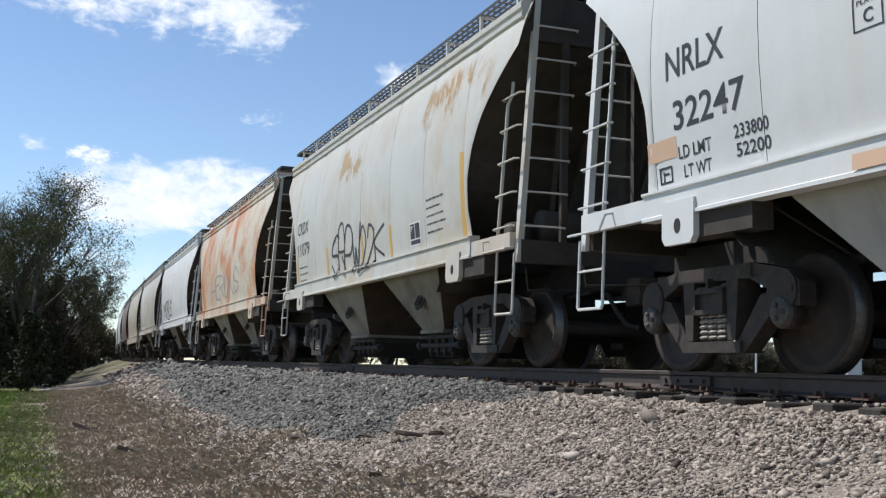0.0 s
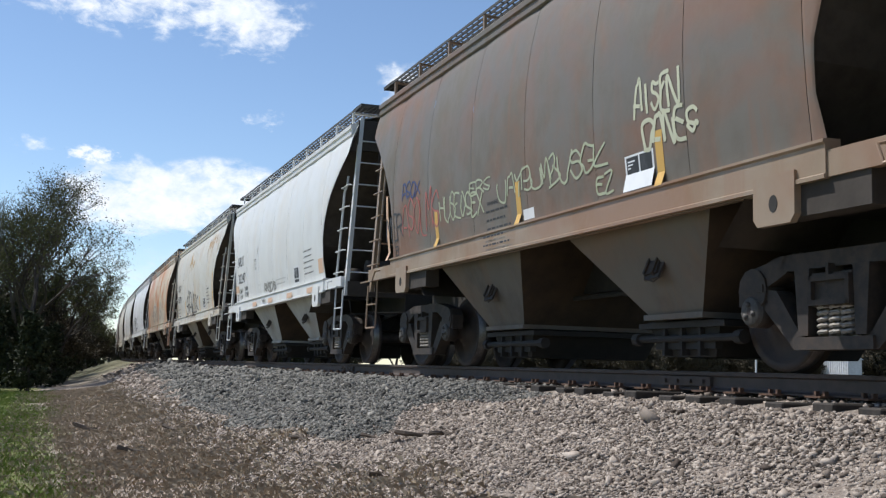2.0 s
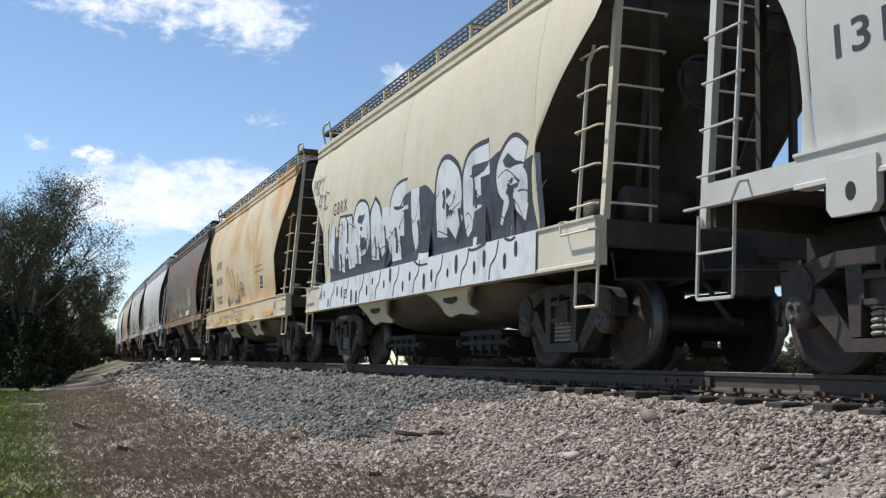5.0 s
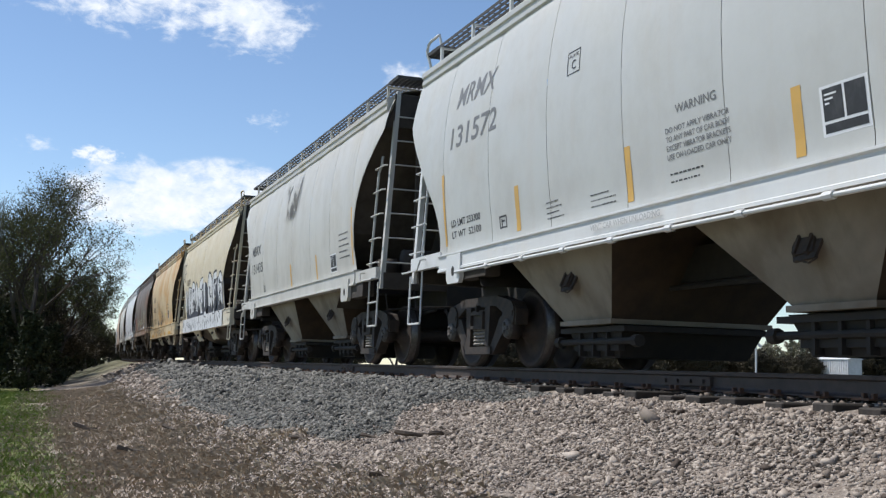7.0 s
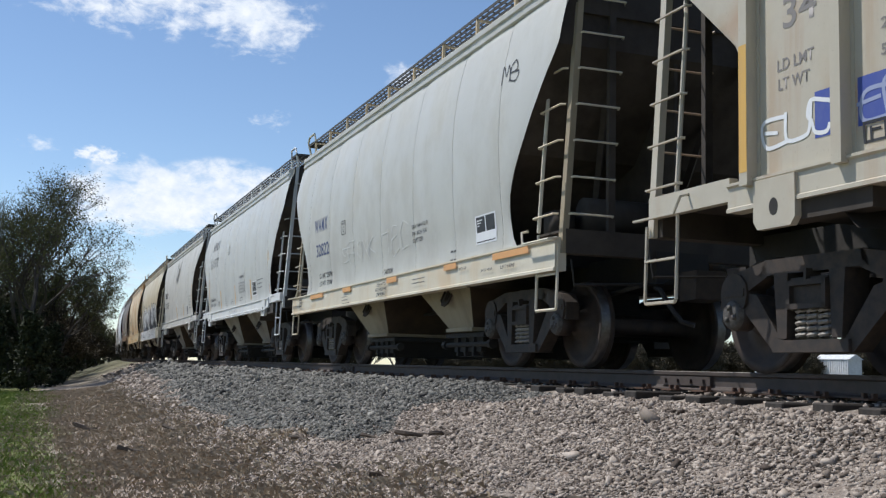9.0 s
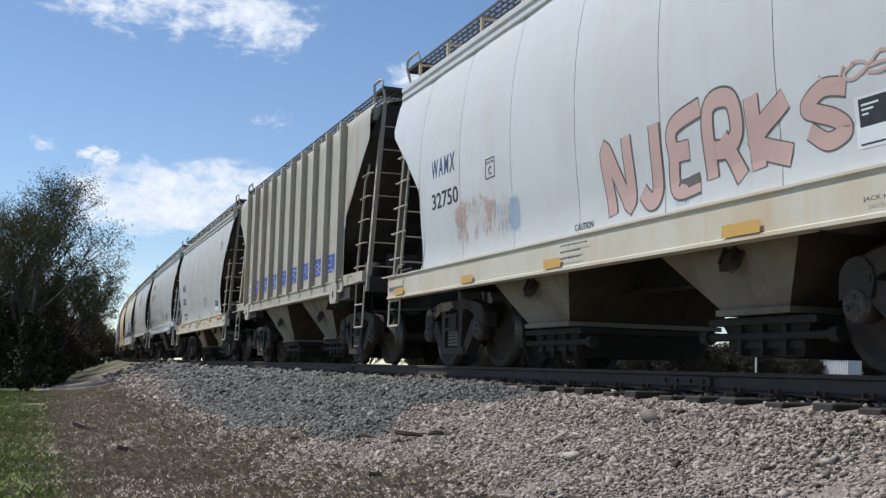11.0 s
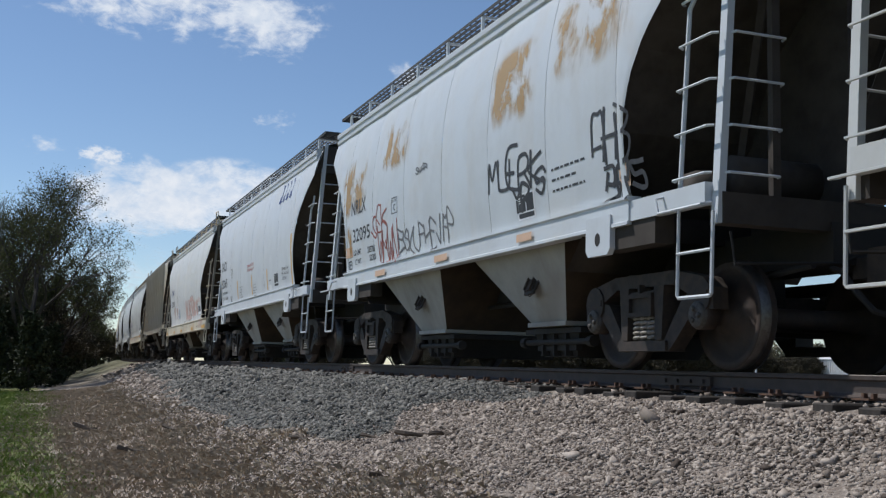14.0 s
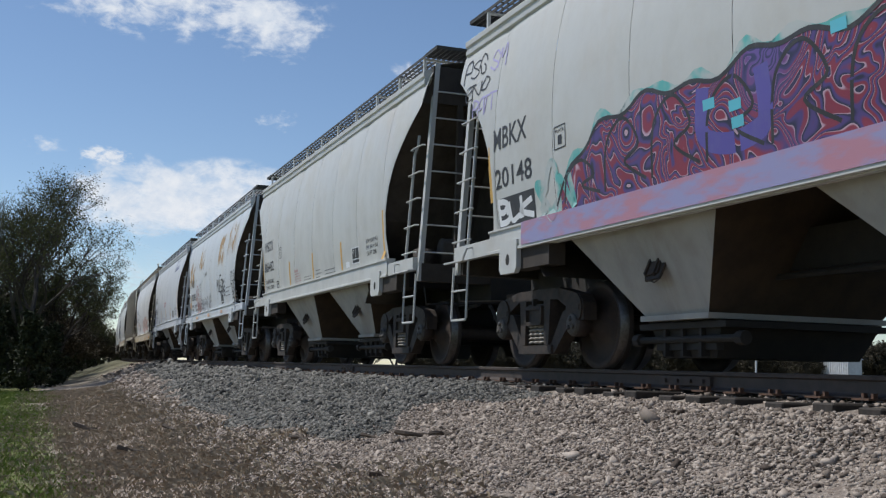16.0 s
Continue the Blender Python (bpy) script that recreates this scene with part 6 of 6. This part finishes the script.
tag(c, "NJERK", 1.15, 3.95, 1.5, 2.14, M_FADED, 0.16, 101, edge=M_FADEK, edge_w=0.014, overlap=0.75, rise=0.02)
tag(c, "S", 4.0, 4.4, 1.6, 2.05, M_FADED, 0.12, 102, edge=M_FADEK, edge_w=0.014)
tag(c, "WOSK", 4.19, 5.1, 1.98, 2.1, M_FADED, 0.022, 103)
tag(c, "VENOM", 5.0, 5.9, 1.08, 1.35, M_FADED, 0.03, 104)
placard(c, 4.5, 1.50, 0.62, 0.36)
for name, x0, x1, z0, z1, col in (("sprayed_pink", -3.65, -0.75, 1.40, 2.25, (0.60, 0.40, 0.34)), ("sprayed_light_blue", -1.75, -0.8, 1.5, 2.05, (0.40, 0.54, 0.70)), ("sprayed_ice", 2.0, 3.6, 1.38, 1.52, (0.45, 0.56, 0.70))):
    stain(c, x0, x1, z0, z1, name, col, x0)
patches(c, ((-5.3, -4.9), (-2.6, -2.2), (-0.2, 0.2), (3.02, 3.51), (5.73, 6.6)), 1.05, 1.15, M_YEL, "orange reflective patch")
words(c, "CAUTION", 0.4, 0.8, 1.40, 1.47)
small_rows(c, 0.2, 1.26, 0.6, 3, 0.035, M_LET, 105)
words(c, "JACK HERE", 4.6, 4.95, 1.12, 1.16)

c = add(-36.2, 0.22, "clean cool-white covered hopper car with yellow strips", P["white_blue"], under=P["under_pale"])
words(c, "GACX", -4.5, -3.58, 2.6, 2.88)
words(c, "53065", -4.43, -3.5, 2.11, 2.36)
words(c, "LD LMT 220000", -4.42, -3.52, 1.93, 2.01)
words(c, "LT WT  52700", -4.42, -3.52, 1.77, 1.85)
for k in range(4):
    bm = bmesh.new()
    x = 3.25 + CAR["datum"] + 0.36 * k
    stroke(bm, [(x, 3.62), (x + 0.12, 4.05)], 0.17, "round", 0.006)
    stroke(bm, [(x - 0.1, 3.66), (x + 0.16, 3.66)], 0.05, "round", 0.007)
    part("emblem_bar", bm, M_BLUE, c)
for i, (w, e) in enumerate((("EXW 10-8  H  9-3", 4.63), ("EW   8-6  H 15-0", 4.63), ("CU FT 3281", 4.38))):
    words(c, w, 3.96, e, 2.02 - 0.105 * i, 2.09 - 0.105 * i)
stripes(c, (-4.58,), 1.7, 2.6, 0.07)
stripes(c, (-1.88, 0.18, 2.22), 1.69, 2.19, 0.1)
stripes(c, (4.88,), 1.67, 2.75, 0.13)
placard(c, 3.05, 1.71, 0.46, 0.32)
plate_box(c, -2.86, 2.32)
words(c, "OPEN HATCH COVERS", -0.28, 0.6, 2.42, 2.49, M_RED)
words(c, "BEFORE UNLOADING CAR", -0.3, 0.64, 2.31, 2.38, M_RED)
small_rows(c, -1.55, 1.98, 0.5, 5, 0.035, M_LET, 112)
small_rows(c, 0.4, 1.92, 0.5, 5, 0.035, M_LET, 113)
wrap_bar(c, 2.46, 2.75, 1.68, 1.8, M_WHITE, name="placard", label="small white placard")
small_rows(c, 2.46, 1.9, 0.3, 1, 0.05, M_LET, 114)
small_sign(c, -3.05, 1.67)
words(c, "2 INCH TREAD COND. SHOES", 5.0, 5.6, 1.5, 1.55)

c = add(-50.2, 0.125, "white covered hopper car with yellow rust stains and black tags", P["stained"], kind="mid", under=P["under_pale"])
words(c, "NRLX", -4.27, -3.42, 2.55, 2.80)
words(c, "32095", -4.21, -3.22, 2.08, 2.31)
words(c, "LD LMT", -4.2, -3.75, 1.86, 1.95)
words(c, "LT WT", -4.15, -3.8, 1.7, 1.79)
words(c, "233700", -3.4, -3.01, 1.84, 1.94)
words(c, "52300", -3.32, -2.98, 1.70, 1.80)
patches(c, ((-4.7, -4.28),), 1.85, 2.03, M_ORG)
small_sign(c, -4.58, 1.64)
plate_box(c, -2.04, 2.31)
M_BRICK = flat("sprayed_brick_red", (0.30, 0.08, 0.06))
tag(c, "SEK", -3.1, -2.3, 2.05, 2.45, M_BRICK, 0.03, 121, rise=0.05, wild=0.1)
tag(c, "WRWN", -2.75, -1.8, 1.62, 2.2, M_BRICK, 0.03, 126, wild=0.12)
M_GREYT = flat("sprayed_grey", (0.16, 0.16, 0.17))
tag(c, "BSKUPHEJAP", -1.75, 0.55, 1.68, 2.05, M_GREYT, 0.032, 122, wild=0.09)
tag(c, "MUERK", 1.75, 3.2, 2.08, 2.5, M_LET, 0.045, 123, rise=-0.02, wild=0.08, overlap=1.15)
tag(c, "S", 3.05, 3.3, 1.9, 2.2, M_LET, 0.045, 127)
tag(c, "YR", 2.45, 2.9, 1.75, 2.05, M_LET, 0.05, 128)
tag(c, "AHB", 4.35, 5.1, 1.95, 2.45, M_LET, 0.04, 124, wild=0.1)
tag(c, "BRS", 4.6, 5.3, 1.62, 1.95, M_LET, 0.045, 129, wild=0.12)
patches(c, ((4.85, 5.05),), 1.7, 1.92, M_ORG)
patches(c, ((-2.85, -2.34), (-0.11, 0.38), (2.6, 3.0)), 1.40, 1.49, M_ORG)
tag(c, "SWAR", -0.9, -0.4, 2.75, 2.85, M_LET, 0.015, 130)
small_rows(c, 3.45, 2.1, 0.8, 3, 0.06, M_LET, 125)
placard(c, 2.55, 1.66, 0.45, 0.3)
M_OCH = (0.46, 0.27, 0.08)
for k, (x0, x1, z0, z1) in enumerate(((-5.2, -3.2, 2.4, 3.7), (-3.1, -1.1, 2.9, 4.0), (1.6, 3.2, 2.7, 3.9), (3.0, 5.4, 2.9, 4.1), (-4.9, -4.2, 1.7, 2.5))):
    stain(c, x0, x1, z0, z1, "ochre_rust", M_OCH, 3.0 + 2.7 * k)

c = add(-64.1, 0.17, "light grey covered hopper car with crisp black lettering", P["light"], kind="slim", under=P["under_pale"], sill_paint=P["light"])
words(c, "WSOX", -4.53, -3.57, 2.58, 2.83)
words(c, "806482", -4.53, -3.52, 2.11, 2.34)
words(c, "LD LMT 232600", -4.44, -3.61, 1.84, 1.93)
words(c, "LT WT  53400", -4.44, -3.61, 1.70, 1.79)
plate_box(c, -2.93, 2.32)
stripes(c, (-1.93, 0.12, 2.3), 1.66, 2.17, 0.1)
stripes(c, (-4.69,), 1.7, 2.62, 0.08)
stripes(c, (4.85,), 1.64, 2.42, 0.13)
words(c, "WARNING", -1.49, -1.1, 1.90, 1.95, M_RED)
small_rows(c, -1.46, 1.86, 0.6, 5, 0.028, M_RED, 131)
small_rows(c, -0.6, 1.74, 0.7, 2, 0.03, M_LET, 132)
small_rows(c, 0.36, 1.8, 0.5, 3, 0.035, M_LET, 133)
small_rows(c, 1.1, 1.75, 0.9, 2, 0.035, M_LET, 134)
small_sign(c, -3.28, 1.69)
placard(c, 3.03, 1.71, 0.44, 0.28)
wrap_bar(c, 2.62, 2.85, 1.68, 1.78, M_WHITE, name="placard", label="small white placard")
for i in range(3):
    words(c, ("EXW 10-8 H 9-3", "EW  8-6 H 15-0", "CU FT 3281")[i], 3.94, 4.57 - 0.1 * (i == 2), 1.98 - 0.1 * i, 2.05 - 0.1 * i)

c = add(-78.1, 0.08, "light grey covered hopper car with purple and red graffiti", P["light"], kind="slim", under=P["under_pale"], sill_paint=P["light"])
words(c, "MBKX", -4.69, -3.74, 2.58, 2.84)
words(c, "20148", -4.65, -3.63, 2.11, 2.35)
plate_box(c, -3.08, 2.31, "1")
tag(c, "PSG", -5.9, -5.15, 3.72, 3.98, M_LET, 0.024, 141, wild=0.1)
tag(c, "ENO", -5.7, -4.95, 3.42, 3.62, M_LET, 0.024, 144, wild=0.1)
M_LILAC = flat("sprayed_lilac", (0.40, 0.36, 0.62))
tag(c, "SM", -5.0, -4.55, 3.65, 3.9, M_LILAC, 0.025, 142)
tag(c, "PATT", -5.4, -4.7, 3.15, 3.35, M_LILAC, 0.025, 145)
stripes(c, (-4.82,), 1.98, 2.66, 0.1)


def teal():
    w = Mat("sprayed_teal")
    c0 = w.mix(w.noise((2.4, 1.0, 2.4), 3, 0.6, 0.42, 0.58), (0.12, 0.42, 0.40), (0.46, 0.49, 0.48))
    return w.done(w.mix(w.noise((4.0, 1.0, 4.0), 3, 0.6, 0.6, 0.7, 0, 5), c0, (0.03, 0.10, 0.10)), 0.5)


def swirl():
    w = Mat("graffiti_swirls")
    v = w.math("FRACT", w.math("MULTIPLY", w.noise((1.3, 0.3, 1.5), 1, 0.4, 0.0, 1.0, 2.2, 2), 7.0), 0.0)
    c0 = w.mix(w.ramp(v, 0.05, 0.3), (0.02, 0.02, 0.05), (0.08, 0.05, 0.20))
    c0 = w.mix(w.ramp(v, 0.35, 0.6), c0, (0.24, 0.03, 0.06))
    c0 = w.mix(w.ramp(v, 0.86, 0.97), c0, (0.52, 0.36, 0.44))
    c0 = w.mix(w.noise(0.5, 2, 0.5, 0.5, 0.65, 0, 3), c0, w.mix(w.ramp(v, 0.3, 0.6), (0.04, 0.04, 0.12), (0.13, 0.08, 0.30)))
    return w.done(c0, 0.5)


d = CAR["datum"]
piece_top = lambda x: min(2.44, 1.72 + 0.75 * (x - d + 3.1)) + 0.05 * math.sin(x * 3.7) + 0.04 * math.sin(x * 8.3)
bm = bmesh.new()
fill(bm, lambda x: piece_top(x) + 0.07 + 0.05 * math.sin(x * 11), lambda x: 1.65, -3.35 + d, 4.7 + d, "round", 0.004, n=80)
part("graffiti_halo", bm, teal(), c, "teal sprayed outline")
tag(c, "SCN", -3.55, -2.75, 1.65, 2.1, teal(), 0.1, 146, wild=0.15)
bm = bmesh.new()
fill(bm, piece_top, lambda x: 1.65, -3.1 + d, 4.7 + d, "round", 0.009, n=80)
part("graffiti_piece", bm, swirl(), c, "purple and red sprayed lettering piece")
M_VIOLET = flat("sprayed_violet", (0.11, 0.09, 0.36))
tag(c, "U", -0.35, 0.4, 1.86, 2.36, M_VIOLET, 0.18, 147, edge=M_LET, edge_w=0.03, wild=0.02)
bm = bmesh.new()
fill(bm, lambda x: 1.64, lambda x: 1.38, -3.9 + d, 4.7 + d, "round", 0.0, n=40)
w = Mat("sprayed_mauve")
part("graffiti_base", bm, w.done(w.mix(w.noise((1.5, 1.0, 5.0), 4, 0.6, 0.4, 0.6), (0.42, 0.20, 0.26), (0.28, 0.27, 0.46)), 0.5), c, "mauve sprayed band on the sill")
for k in range(9):
    bm = bmesh.new()
    x = -2.9 + d + 0.85 * k
    t = piece_top(x + 0.3) - 1.7
    stroke(bm, curve_pts([(x, 1.72), (x + 0.1, 1.7 + 0.7 * t), (x + 0.42, 1.7 + 0.95 * t), (x + 0.66, 1.7 + 0.55 * t), (x + 0.4, 1.7 + 0.35 * t), (x + 0.75, 1.74)]), 0.035, "round", 0.0115)
    part("graffiti_line", bm, M_LET, c)
bm = bmesh.new()
stroke(bm, [(-3.1 + d + 0.1 * k, piece_top(-3.1 + d + 0.1 * k)) for k in range(78)], 0.04, "round", 0.0125)
part("graffiti_line", bm, M_LET, c)
for x, z in ((-0.26, 2.19), (0.08, 2.11), (0.1, 1.97), (1.3, 2.4)):
    wrap_bar(c, x - 0.08, x + 0.08, z - 0.045, z + 0.045, flat("sprayed_sky", (0.12, 0.50, 0.62)), name="graffiti_dot", lift=0.016)
bm = bmesh.new()
fill(bm, lambda x: 1.99, lambda x: 1.65, -4.62 + d, -3.6 + d, "round", 0.004, n=6)
part("graffiti_tag", bm, M_LET, c, "black sprayed tag field")
tag(c, "BUK", -4.58, -3.68, 1.7, 1.94, M_WHITE, 0.07, 143)


# ---------------------------------------------------------------- what moves
def motions():
    def run(t):
        return 10.669 * (t - 8) - 0.002 * (t - 8) ** 2
    for car, centre in CARS:
        walk(car, [(t, track_pose(centre + run(t))) for t in range(0, 17)])
    turn = 83.4
    for w, q in WHEELS:
        walk(w, [(k / 15, pose(q, 0, WHEEL_R, 0, -turn * k, 0)) for k in range(0, 241)])
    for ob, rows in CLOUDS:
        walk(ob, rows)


motions()
